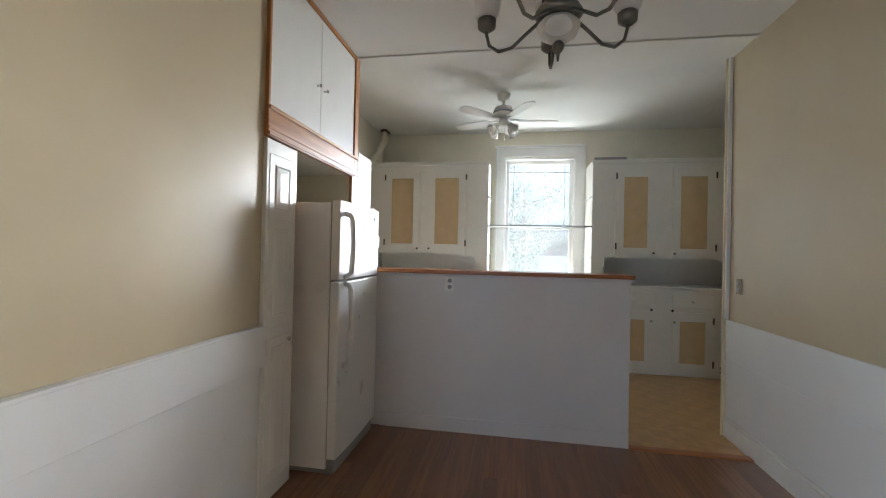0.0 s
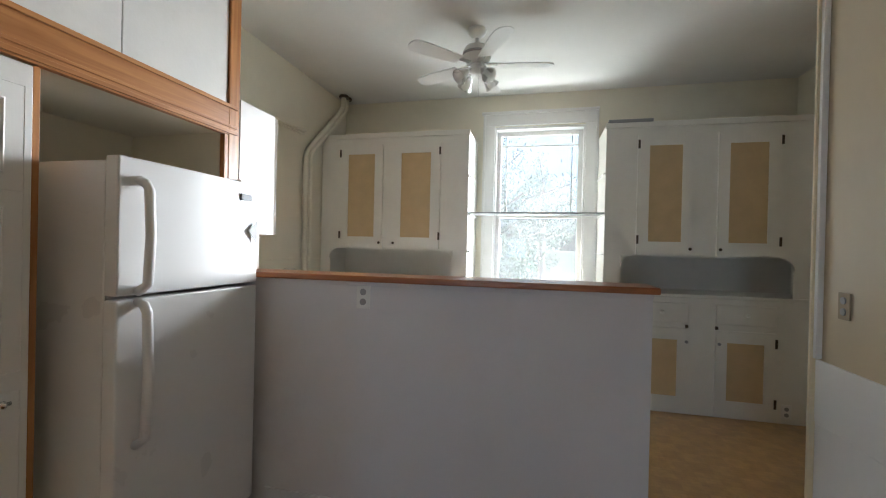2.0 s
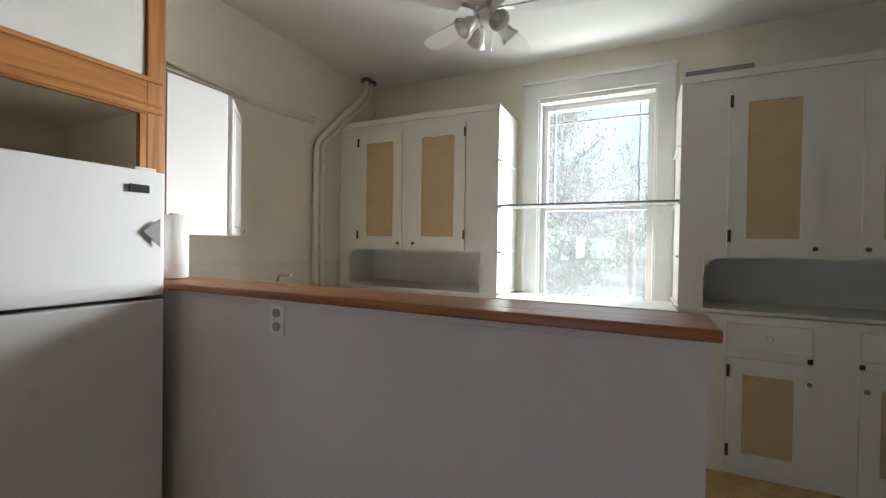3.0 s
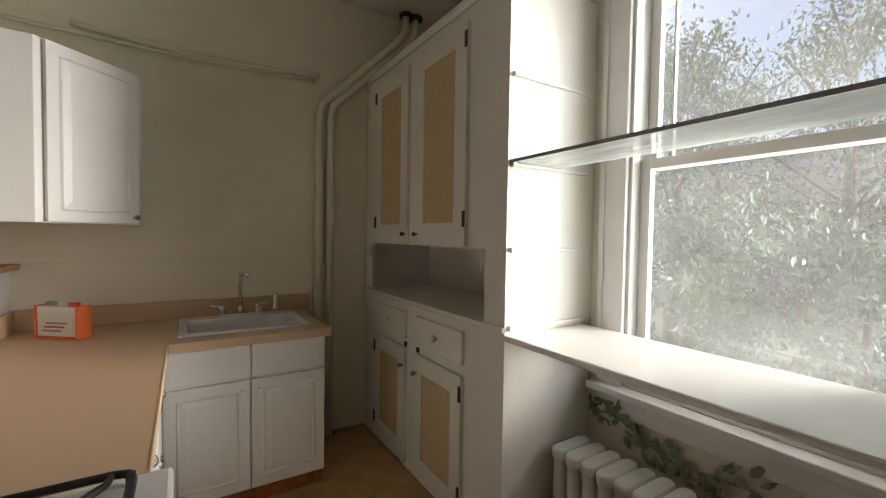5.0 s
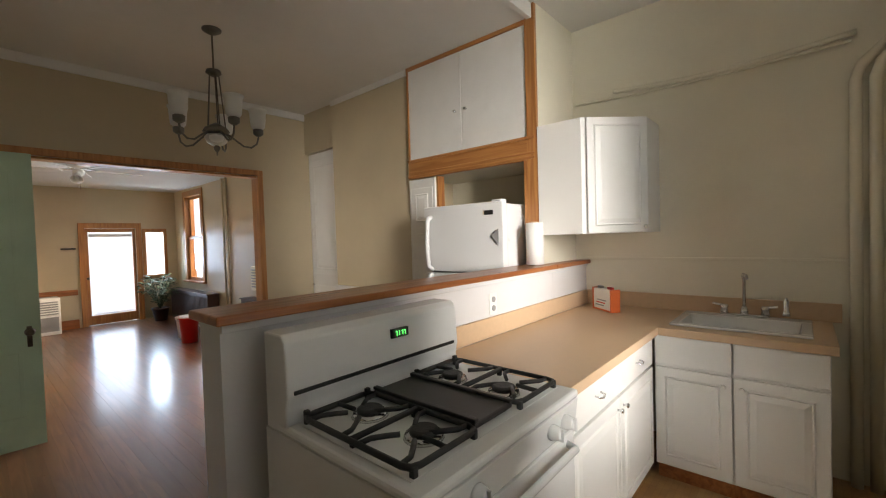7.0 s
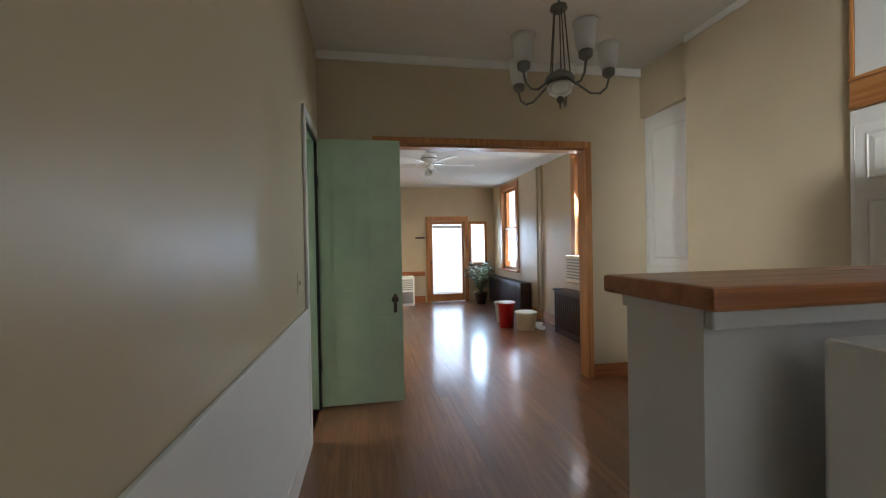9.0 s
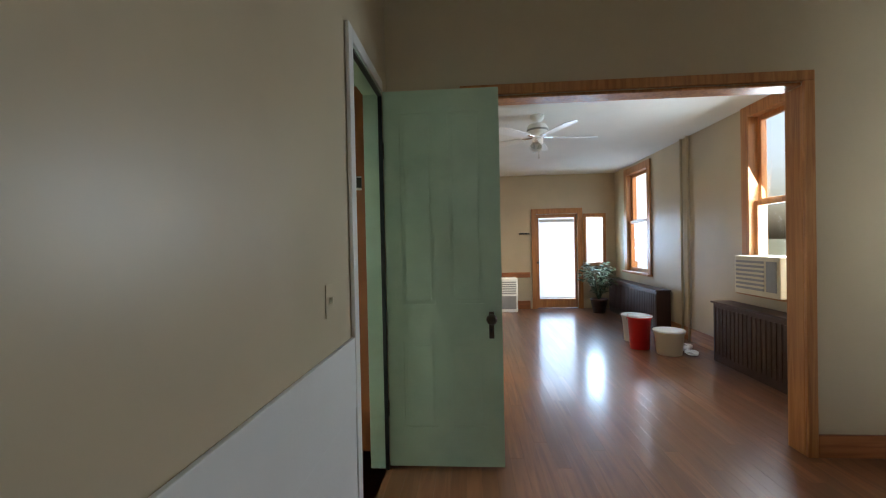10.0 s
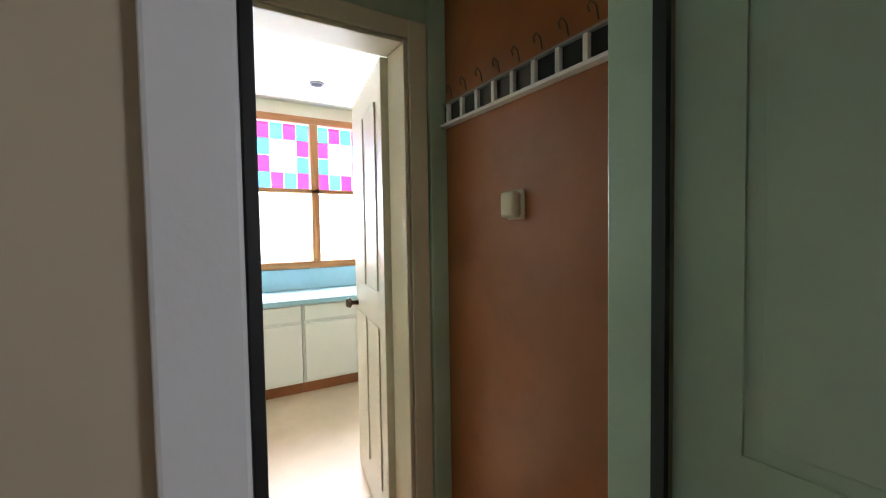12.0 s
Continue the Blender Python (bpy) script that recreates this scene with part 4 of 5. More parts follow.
def corner_cabinet():
    ob = thing("corner_wall_cabinet", (-2.4, 0.3, 1.424), "white diagonal corner wall cabinet with one raised-panel door", "cabinet")
    z0, z1 = 1.424, 2.16
    out = [(-2.698, 0.082), (-2.092, 0.082), (-2.092, 0.385), (-2.395, 0.690), (-2.698, 0.690)]
    part("body", prism(bmesh.new(), out, z0, z1, bevel=0.002), M_LAMINATE_WHITE, ob)
    L = math.hypot(0.303, 0.305)
    m = pose(-2.092 - 0.303 / 2, 0.385 + 0.305 / 2, 0, 0, 0, 135) @ pose(0, -0.021, 0)
    d = raised_panel_door("door", ob, -L / 2 + 0.03, L / 2 - 0.006, z0 + 0.004, z1 - 0.006, m, 0.045)
    k = lathe(bmesh.new(), [(0.006, 0), (0.006, 0.01), (0.013, 0.016), (0.012, 0.026)], 12, m @ pose(L / 2 - 0.035, 0, z0 + 0.035, 90))
    part("knob", k, M_CHROME, d, "small chrome knob")


corner_cabinet()


def stove():
    ob = thing("gas_stove", (-0.48, 0.85, 0), "white gas range with black grates and centre griddle", "stove")
    x0, x1, yb, yf, zt = -0.862, -0.10, 0.205, 0.845, 0.905
    part("body", boxes([(x0, yb, 0.06, x1, yf - 0.03, 0.875)], 0.004), M_ENAMEL, ob)
    part("cooktop", boxes([(x0 - 0.002, yb + 0.06, 0.876, x1 + 0.002, yf + 0.02, zt)], 0.010), M_ENAMEL, ob)
    part("cooktop_well", boxes([(x0 + 0.03, yb + 0.15, zt + 0.0005, x1 - 0.03, yf - 0.04, zt + 0.003)], 0.001), M_ENAMEL, ob)
    bg = bmesh.new()
    prism(bg, [(0.215, 0.876), (0.335, 0.876), (0.335, 0.955), (0.345, 0.99), (0.335, 1.145), (0.315, 1.165), (0.215, 1.165)], x0, x1, Matrix(((0, 0, 1, 0), (1, 0, 0, 0), (0, 1, 0, 0), (0, 0, 0, 1))), 0.006)
    back = part("backguard", bg, M_ENAMEL, ob)
    part("vent_slot", boxes([(x0 + 0.03, 0.338, 0.992, x1 - 0.02, 0.350, 1.004)], 0.002), M_BLACK, back, "black vent slot")
    clock = part("clock", boxes([(-0.575, 0.335, 1.078, -0.495, 0.349, 1.110)], 0.002), M_BLACK, back, "black oven clock with green digits")
    digits = bmesh.new()
    for i in range(4):
        x = -0.518 - 0.012 * i - (0.004 if i > 1 else 0)
        box(digits, x, 0.3495, 1.086, x + 0.002, 0.3505, 1.102)
        if i in (0, 2, 3):
            box(digits, x + 0.002, 0.3495, 1.100, x + 0.008, 0.3505, 1.102)
    part("digits", digits, M_GREENLED, clock)
    # burners and grates
    for bx in (x0 + 0.19, x1 - 0.19):
        for by in (0.47, 0.69):
            bu = part("burner", lathe(bmesh.new(), [(0.055, 0), (0.05, 0.012), (0.03, 0.014)], 20, pose(bx, by, zt + 0.004)), M_CHROME, ob)
            part("burner_cap", lathe(bmesh.new(), [(0.038, 0.012), (0.038, 0.022), (0.03, 0.026)], 20, pose(bx, by, zt + 0.006)), M_IRON, bu)
    zg = zt + 0.024
    for gx0, gx1 in ((x0 + 0.035, x0 + 0.278), (x1 - 0.278, x1 - 0.035)):
        g = bmesh.new()
        r = 0.0085
        gy0, gy1 = yb + 0.155, yf - 0.045
        cx, q = (gx0 + gx1) / 2, 0.03
        loop = [(gx0 + q, gy0), (gx1 - q, gy0), (gx1 - 0.008, gy0 + 0.008), (gx1, gy0 + q), (gx1, gy1 - q), (gx1 - 0.008, gy1 - 0.008), (gx1 - q, gy1), (gx0 + q, gy1), (gx0 + 0.008, gy1 - 0.008), (gx0, gy1 - q), (gx0, gy0 + q), (gx0 + 0.008, gy0 + 0.008), (gx0 + q, gy0)]
        tube(g, [(px, py, zg) for px, py in loop], r, 6)
        gm = (gy0 + gy1) / 2
        tube(g, [(gx0, gm, zg), (gx1, gm, zg)], r, 6)
        for by in (0.47, 0.69):
            for sx in (1, -1):
                ex = gx1 if sx > 0 else gx0
                for sy in (1, -1):
                    tube(g, [(ex, by + sy * 0.075, zg), (cx + sx * 0.085, by + sy * 0.072, zg + 0.002), (cx + sx * 0.055, by + sy * 0.05, zg + 0.003), (cx + sx * 0.026, by + sy * 0.026, zg + 0.003)], r * 0.85, 6)
            tube(g, [(cx, gy0 if by < gm else gy1, zg), (cx, by + (-0.03 if by < gm else 0.03), zg + 0.003)], r * 0.85, 6)
        for fx in (gx0 + 0.012, gx1 - 0.012):
            for fy in (gy0 + 0.004, gm, gy1 - 0.004):
                box(g, fx - 0.008, fy - 0.008, zt + 0.001, fx + 0.008, fy + 0.008, zg + (0.018 if fy < gm else 0.004), 0.003)
        part("grate", g, M_IRON, ob, "black cast iron grate")
    gr = boxes([(x0 + 0.288, yb + 0.16, zg - 0.012, x1 - 0.288, yf - 0.06, zg + 0.004)], 0.006)
    box(gr, x0 + 0.288, yb + 0.16, zg + 0.0045, x0 + 0.305, yf - 0.06, zg + 0.016, 0.003)
    box(gr, x1 - 0.305, yb + 0.16, zg + 0.0045, x1 - 0.288, yf - 0.06, zg + 0.016, 0.003)
    for fx in (x0 + 0.305, x1 - 0.305):
        for fy in (yb + 0.15, yf - 0.08):
            box(gr, fx - 0.006, fy - 0.006, zt + 0.001, fx + 0.006, fy + 0.006, zg - 0.011)
    part("griddle", gr, M_GRIDDLE, ob, "dark grey griddle plate")
    # front
    fr = bmesh.new()
    prism(fr, [(yf - 0.03, 0.775), (yf + 0.005, 0.775), (yf + 0.018, 0.874), (yf - 0.03, 0.874)], x0, x1, Matrix(((0, 0, 1, 0), (1, 0, 0, 0), (0, 1, 0, 0), (0, 0, 0, 1))), 0.004)
    part("control_panel", fr, M_ENAMEL, ob)
    for i, kx in enumerate((x0 + 0.10, x0 + 0.19, x1 - 0.19, x1 - 0.10)):
        k = part("control_knob", lathe(bmesh.new(), [(0.024, 0), (0.024, 0.012), (0.018, 0.03), (0.016, 0.034)], 18, pose(kx, yf + 0.012, 0.826, -84)), M_ENAMEL, ob)
        part("grip", boxes([(kx - 0.004, yf + 0.03, 0.806, kx + 0.004, yf + 0.056, 0.846)], 0.002), M_ENAMEL, k)
    part("oven_door", boxes([(x0 + 0.004, yf - 0.028, 0.25, x1 - 0.004, yf + 0.004, 0.768)], 0.006), M_ENAMEL, ob)
    part("oven_handle", tube(bmesh.new(), [(x0 + 0.06, yf + 0.0, 0.735), (x0 + 0.075, yf + 0.04, 0.735), (x1 - 0.075, yf + 0.04, 0.735), (x1 - 0.06, yf + 0.0, 0.735)], 0.012, 10), M_ENAMEL, ob)
    part("drawer", boxes([(x0 + 0.004, yf - 0.028, 0.07, x1 - 0.004, yf + 0.0, 0.24)], 0.006), M_ENAMEL, ob)
    for lx in (x0 + 0.04, x1 - 0.04):
        for ly in (yb + 0.07, yf - 0.10):
            part("leg", lathe(bmesh.new(), [(0.02, 0.0), (0.02, 0.015), (0.012, 0.02), (0.012, 0.06)], 12, pose(lx, ly, 0)), M_BLACK, ob)


stove()


# ---- fridge nook ----
def fridge():
    ob = thing("refrigerator", (-2.2, -0.44, 0), "white top-freezer refrigerator with curved handles", "refrigerator")
    y0, y1, xf = -0.775, -0.062, -1.848
    part("body", boxes([(-2.58, y0 + 0.006, 0.03, xf - 0.075, y1 - 0.006, 1.648)], 0.006), M_FRIDGE, ob)
    part("base_grille", boxes([(-2.4, y0 + 0.02, 0.0, xf - 0.03, y1 - 0.02, 0.085)]), M_GREY, ob)

    def bowed(z0, z1):
        n = 10
        front = [(xf - 0.012 + 0.012 * math.sin(math.pi * i / n), y0 + (y1 - y0) * i / n) for i in range(n + 1)]
        return prism(bmesh.new(), [(xf - 0.068, y0)] + front + [(xf - 0.068, y1)], z0, z1, bevel=0.006)

    fd = part("freezer_door", bowed(1.178, 1.662), M_FRIDGE, ob)
    md = part("fridge_door", bowed(0.095, 1.163), M_FRIDGE, ob)
    part("gasket", boxes([(xf - 0.074, y0 + 0.01, 0.095, xf - 0.0685, y1 - 0.01, 1.655)]), M_GREY, ob)
    for parent, za, zb in ((fd, 1.188, 1.585), (md, 0.64, 1.153)):
        yh = y0 + 0.075
        flip = parent is md
        pts = [(xf - 0.01, yh, za), (xf + 0.035, yh, za + 0.03), (xf + 0.045, yh, (za + zb) / 2), (xf + 0.035, yh, zb - 0.035), (xf + 0.02, yh, zb - 0.01), (xf - 0.01, yh, zb)]
        b = bmesh.new()
        tube(b, pts, 0.017, 10)
        part("handle", b, M_FRIDGE, parent, "curved white handle")
    part("badge", boxes([(xf - 0.002, y1 - 0.135, 1.575, xf + 0.004, y1 - 0.065, 1.605)], 0.001), M_BLACK, fd, "small dark badge plate")
    part("hinge_cover", boxes([(xf - 0.10, y1 - 0.10, 1.6485, xf - 0.03, y1 - 0.02, 1.678)], 0.006), M_FRIDGE, ob)
    part("magnet_paper", prism(bmesh.new(), [(0, 0), (0.06, 0.05), (0.06, -0.06)], 0, 0.003, Matrix.Translation((xf + 0.001, y1 - 0.085, 1.43)) @ Matrix(((0, 0, 1, 0), (1, 0, 0, 0), (0, 1, 0, 0), (0, 0, 0, 1)))), M_GREY, fd, "loose folded paper held by a magnet")


fridge()

ob = thing("nook_beam", (-2.1, -0.56, 1.94), "orange stained moulded wooden beam over the fridge nook", "beam", kind="structure")
part("face", boxes([(-2.124, -1.169, 1.945, -2.096, 0.06, 2.108)], 0.003), M_OAK, ob)
part("moulding", boxes([(-2.0955, -1.169, 1.952, -2.086, 0.06, 1.972), (-2.0955, -1.169, 1.985, -2.090, 0.06, 2.000), (-2.0955, -1.169, 2.088, -2.084, 0.06, 2.108)], 0.003), M_OAK, ob)
structure("ceiling_nook", boxes([(-2.699, -1.168, 1.95, -2.126, -0.032, 1.975)]), M_CREAM, "cream underside above the fridge", "ceiling")
structure("trim_nook_post", boxes([(-2.124, 0.0, 1.226, -2.094, 0.078, KC - 0.002)], 0.004), M_OAK_Z, "orange stained upright post at the partition end", "trim")
structure("trim_nook_stile", boxes([(-2.19, -0.862, 0, -2.112, -0.842, 1.944)], 0.002), M_OAK_Z, "orange stained edge of the nook door", "trim")
structure("trim_nook_stile_far", boxes([(-2.1245, -0.028, 0, -2.096, -0.001, 1.944)], 0.002), M_OAK_Z, "orange stained stile beside the partition", "trim")
structure("trim_nook_top", boxes([(-2.122, -1.169, DC - 0.03, -2.096, -0.002, DC - 0.001)], 0.003), M_OAK, "orange stained strip along the ceiling", "trim")
structure("trim_nook_side", boxes([(-2.122, -1.169, 2.109, -2.098, -1.150, DC - 0.031)], 0.003), M_OAK_Z, "thin orange stained edge strip", "trim")

ob = thing("overhead_cabinet", (-2.4, -0.57, 2.11), "white painted cabinet high above the fridge nook", "cabinet")
part("body", boxes([(-2.69, -1.166, 1.98, -2.13, -0.035, DC - 0.002)]), M_WHITE, ob)
for y0, y1 in ((-1.149, -0.577), (-0.573, -0.003)):
    d = part("door", boxes([(-2.1295, y0, 2.112, -2.105, y1, DC - 0.033)], 0.003), M_WHITE, ob)
    ky = -0.577 - 0.05 if y0 < -1 else -0.573 + 0.05
    part("knob", lathe(bmesh.new(), [(0.006, 0), (0.006, 0.012), (0.013, 0.018), (0.010, 0.028)], 12, pose(-2.105, ky, 2.42, 0, 90)), M_CHROME, d)

ob = thing("panel_door", (-2.11, -1.0, 0), "white raised-panel door leaf closing half the nook", "door")
m = pose(-2.098, -1.02, 0, 0, 0, 90)
bm = boxes([(-0.149, 0.0, 0.01, 0.149, 0.022, 1.935)], 0.003)
bmesh.ops.transform(bm, matrix=m, verts=bm.verts)
part("leaf", bm, M_WHITE, ob)
for z0, z1 in ((1.56, 1.82), (0.98, 1.48), (0.14, 0.84)):
    raised_panel_door("panel", ob, -0.125, 0.125, z0 - 0.04, z1 + 0.04, m @ pose(0, -0.003, 0), 0.05, 0.002)
knob(ob, -2.076, -0.93, 0.85, M_CHROME)

ob = thing("paper_towel_roll", (-2.03, 0.08, 1.224), "white paper towel roll standing on the wooden cap", "paper towel")
local("roll", lathe(bmesh.new(), [(0.058, 0.006), (0.058, 0.285)], 22), M_PAPER, ob)
local("core", lathe(bmesh.new(), [(0.02, 0.0), (0.02, 0.292)], 14), M_COUNTER, ob)


# ---- dining room things ----
def chandelier():
    ob = thing("chandelier", (-0.69, -1.62, DC), "aged metal five-arm chandelier with white glass shades", "chandelier")
    local("canopy", lathe(bmesh.new(), [(0.062, -0.001), (0.06, -0.012), (0.03, -0.03), (0.008, -0.04)], 20), M_PEWTER, ob)
    local("rod", tube(bmesh.new(), [(0, 0, -0.03), (0, 0, -0.300)], 0.006, 8), M_PEWTER, ob)
    local("crown", lathe(bmesh.new(), [(0.012, -0.270), (0.045, -0.280), (0.05, -0.300), (0.02, -0.320)], 18), M_PEWTER, ob)
    for i in range(5):
        a = radians(72 * i + 20)
        local("support", tube(bmesh.new(), [(0.03 * math.cos(a), 0.03 * math.sin(a), -0.300), (0.045 * math.cos(a), 0.045 * math.sin(a), -0.490), (0.06 * math.cos(a), 0.06 * math.sin(a), -0.680)], 0.004, 6), M_PEWTER, ob)
    local("hub", lathe(bmesh.new(), [(0.01, -0.640), (0.07, -0.675), (0.085, -0.700), (0.06, -0.720)], 20), M_PEWTER, ob)
    local("bowl", lathe(bmesh.new(), [(0.058, -0.721), (0.075, -0.740), (0.062, -0.775), (0.03, -0.795)], 20), M_FROST, ob, "clear glass bowl")
    local("finial", lathe(bmesh.new(), [(0.012, -0.795), (0.022, -0.808), (0.018, -0.825), (0.006, -0.840), (0.004, -0.865)], 12), M_PEWTER, ob)
    for i in range(5):
        a = radians(72 * i + 20)
        c, s = math.cos(a), math.sin(a)
        prof = [(0.06, -0.705), (0.11, -0.740), (0.17, -0.785), (0.22, -0.790), (0.258, -0.760), (0.27, -0.715), (0.27, -0.695)]
        arm = local("arm", tube(bmesh.new(), [(r * c, r * s, z) for r, z in prof], 0.0065, 8), M_PEWTER, ob)
        local("socket", lathe(bmesh.new(), [(0.014, -0.705), (0.034, -0.690), (0.036, -0.660), (0.016, -0.645)], 16, pose(0.27 * c, 0.27 * s, 0)), M_PEWTER, arm)
        sh = bmesh.new()
        prof = [(0.030, -0.655), (0.046, -0.640), (0.052, -0.600), (0.056, -0.540), (0.066, -0.515), (0.062, -0.515), (0.052, -0.542), (0.048, -0.600), (0.042, -0.637), (0.028, -0.650)]
        lathe(sh, prof, 20, pose(0.27 * c, 0.27 * s, 0))
        local("shade", sh, M_FROST, arm, "white glass shade")


chandelier()


def ceiling_fan(at, label, turn, drop=0.12, blade=0.40, lamps=4):
    ob = thing("ceiling_fan", at, label, "ceiling fan", turn=turn)
    local("canopy", lathe(bmesh.new(), [(0.07, -0.001), (0.066, -0.03), (0.03, -0.065)], 20), M_WHITE, ob)
    local("rod", tube(bmesh.new(), [(0, 0, -0.05), (0, 0, -drop - 0.04)], 0.014, 10), M_WHITE, ob)
    local("motor", lathe(bmesh.new(), [(0.03, -drop), (0.085, -drop - 0.015), (0.105, -drop - 0.05), (0.105, -drop - 0.095), (0.085, -drop - 0.125), (0.05, -drop - 0.14)], 26), M_WHITE, ob)
    local("vent_ring", lathe(bmesh.new(), [(0.1062, -drop - 0.062), (0.1062, -drop - 0.082)], 26), M_GREY, ob)
    zb = -drop - 0.135
    for i in range(5):
        m = pose(0, 0, 0, 0, 0, 72 * i)
        iron = local("blade_iron", box(bmesh.new(), 0.06, -0.02, zb - 0.004, 0.19, 0.02, zb + 0.004, 0.003, m), M_CHROME, ob)
        out = [(0.16, -0.05), (0.16 + blade * 0.7, -0.068)] + arc(0.16 + blade * 0.86, 0, 0.066, -80, 80, 8) + [(0.16 + blade * 0.7, 0.068), (0.16, 0.05)]
        local("blade", prism(bmesh.new(), out, zb - 0.012, zb - 0.005, m @ pose(0, 0, 0) @ Matrix.Translation((0, 0, zb)) @ Matrix.Rotation(radians(9), 4, "X") @ Matrix.Translation((0, 0, -zb))), M_WHITE, ob, "white fan blade")
    local("light_hub", lathe(bmesh.new(), [(0.04, -drop - 0.14), (0.055, -drop - 0.16), (0.05, -drop - 0.20), (0.02, -drop - 0.215)], 20), M_WHITE, ob)
    for i in range(lamps):
        m = pose(0, 0, 0, 0, 0, 360 / lamps * i + 35) @ Matrix.Translation((0.055, 0, -drop - 0.18)) @ Matrix.Rotation(radians(-48), 4, "Y")
        arm = local("lamp_arm", tube(bmesh.new(), [(0, 0, 0.0), (0, 0, -0.05)], 0.012, 8, m), M_WHITE, ob)
        local("lamp_shade", lathe(bmesh.new(), [(0.02, -0.04), (0.034, -0.06), (0.042, -0.10), (0.06, -0.135), (0.056, -0.135), (0.038, -0.10), (0.03, -0.062), (0.018, -0.045)], 18, m), M_FROST, arm, "frosted glass lamp shade")
    local("pull_chain", tube(bmesh.new(), [(0.02, 0.03, -drop - 0.2), (0.02, 0.03, -drop - 0.36)], 0.0025, 5), M_CHROME, ob)
    return ob


ceiling_fan((-0.96, 1.18, KC), "white five-blade ceiling fan with glass lamp shades", 10)
ceiling_fan((-0.38, -4.7, LC), "white five-blade ceiling fan in the living room", 40, 0.08, 0.44, 1)

ob = thing("closet_door", (-2.19, -2.65, 0), "tall white painted closet door with two panels", "door")
m = pose(-2.215, -2.65, 0, 0, 0, 90)
bm = boxes([(-0.315, 0.0, 0.012, 0.315, 0.03, 2.445)], 0.003)
bmesh.ops.transform(bm, matrix=m, verts=bm.verts)
part("leaf", bm, M_WHITE, ob)
raised_panel_door("panel", ob, -0.27, 0.27, 1.05, 2.36, m @ pose(0, -0.003, 0), 0.06, 0.002)
raised_panel_door("panel", ob, -0.27, 0.27, 0.12, 0.92, m @ pose(0, -0.003, 0), 0.06, 0.002)
knob(ob, -2.19, -2.90, 0.93, M_CHROME)


def green_door():
    ob = thing("green_door", (0.79, -2.79, 0), "open sage green panelled door with dark knob plate", "door")
    x0, x1, yf = 0.145, 0.792, -2.772
    px = ((x0 + 0.10, x0 + 0.285), (x0 + 0.37, x0 + 0.555))
    part("leaf", boxes([(x0, yf - 0.040, 0.015, x1, yf - 0.006, 2.128)]), M_GREEN, ob)
    rows = [(x0, yf - 0.0059, 0.015, px[0][0], yf, 2.128), (px[0][1], yf - 0.0059, 0.015, px[1][0], yf, 2.128), (px[1][1], yf - 0.0059, 0.015, x1, yf, 2.128)]
    for a, b in px:
        rows += [(a, yf - 0.0059, 0.015, b, yf, 0.24), (a, yf - 0.0059, 0.72, b, yf, 0.93), (a, yf - 0.0059, 2.0, b, yf, 2.128)]
    part("frame", boxes(rows), M_GREEN, ob)
    for a, b in px:
        for z0, z1 in ((0.24, 0.72), (0.93, 2.0)):
            bm = boxes([(a + 0.0005, yf - 0.0058, z0 + 0.0005, b - 0.0005, yf - 0.0045, z1 - 0.0005)])
            box(bm, a + 0.022, yf - 0.0044, z0 + 0.022, b - 0.022, yf - 0.001, z1 - 0.022, 0.0016)
            part("panel", bm, M_GREEN, ob)
    kp = part("lock_plate", boxes([(x0 + 0.046, yf + 0.0005, 0.735, x0 + 0.074, yf + 0.004, 0.885)], 0.002), M_NICKEL, ob)
    part("door_knob", lathe(bmesh.new(), [(0.012, 0), (0.010, 0.03), (0.026, 0.04), (0.03, 0.052), (0.02, 0.066)], 18, pose(x0 + 0.061, yf + 0.005, 0.85, -90)), M_NICKEL, kp)
    part("keyhole", boxes([(x0 + 0.058, yf + 0.0052, 0.772, x0 + 0.064, yf + 0.006, 0.792)]), M_BLACK, kp)
    for z in (0.3, 1.75):
        part("hinge", tube(bmesh.new(), [(x1 + 0.004, yf + 0.004, z), (x1 + 0.004, yf + 0.004, z + 0.09)], 0.007, 8), M_NICKEL, ob)


green_door()

ob = thing("kitchen_side_door", (1.38, 0.32, 0), "dark red painted door in a white casing", "door")
part("leaf", boxes([(1.004, 0.29, 0.01, 1.756, 0.33, 2.025)], 0.003), M_DARKRED, ob)
part("hinge", boxes([(1.0005, 0.3305, 0.95, 1.02, 0.342, 1.04)], 0.002), M_NICKEL, ob)
part("hinge", boxes([(1.0005, 0.3305, 1.75, 1.02, 0.342, 1.84)], 0.002), M_NICKEL, ob)

# vestibule things
ob = thing("wall_thermostat", (1.35, -2.96, 1.308), "small cream plastic box on the brown wall", "thermostat")
part("base", boxes([(1.317, -2.959, 1.266, 1.387, -2.95, 1.35)], 0.003), M_IVORY, ob)
part("cover", boxes([(1.322, -2.9495, 1.27, 1.382, -2.918, 1.345)], 0.01), M_IVORY, ob)
ob = thing("hook_rail", (1.4, -2.95, 1.62), "dark wooden hook rail with curled wire hooks", "hook rail")
part("backboard", boxes([(0.97, -2.959, 1.618, 1.755, -2.950, 1.682)], 0.002), M_BLACK, ob)
part("ledge", boxes([(0.97, -2.959, 1.606, 1.755, -2.930, 1.617)], 0.002), M_WHITE, ob, "white lower ledge")
part("top_strip", boxes([(0.97, -2.959, 1.683, 1.755, -2.940, 1.690)], 0.002), M_GREY, ob)
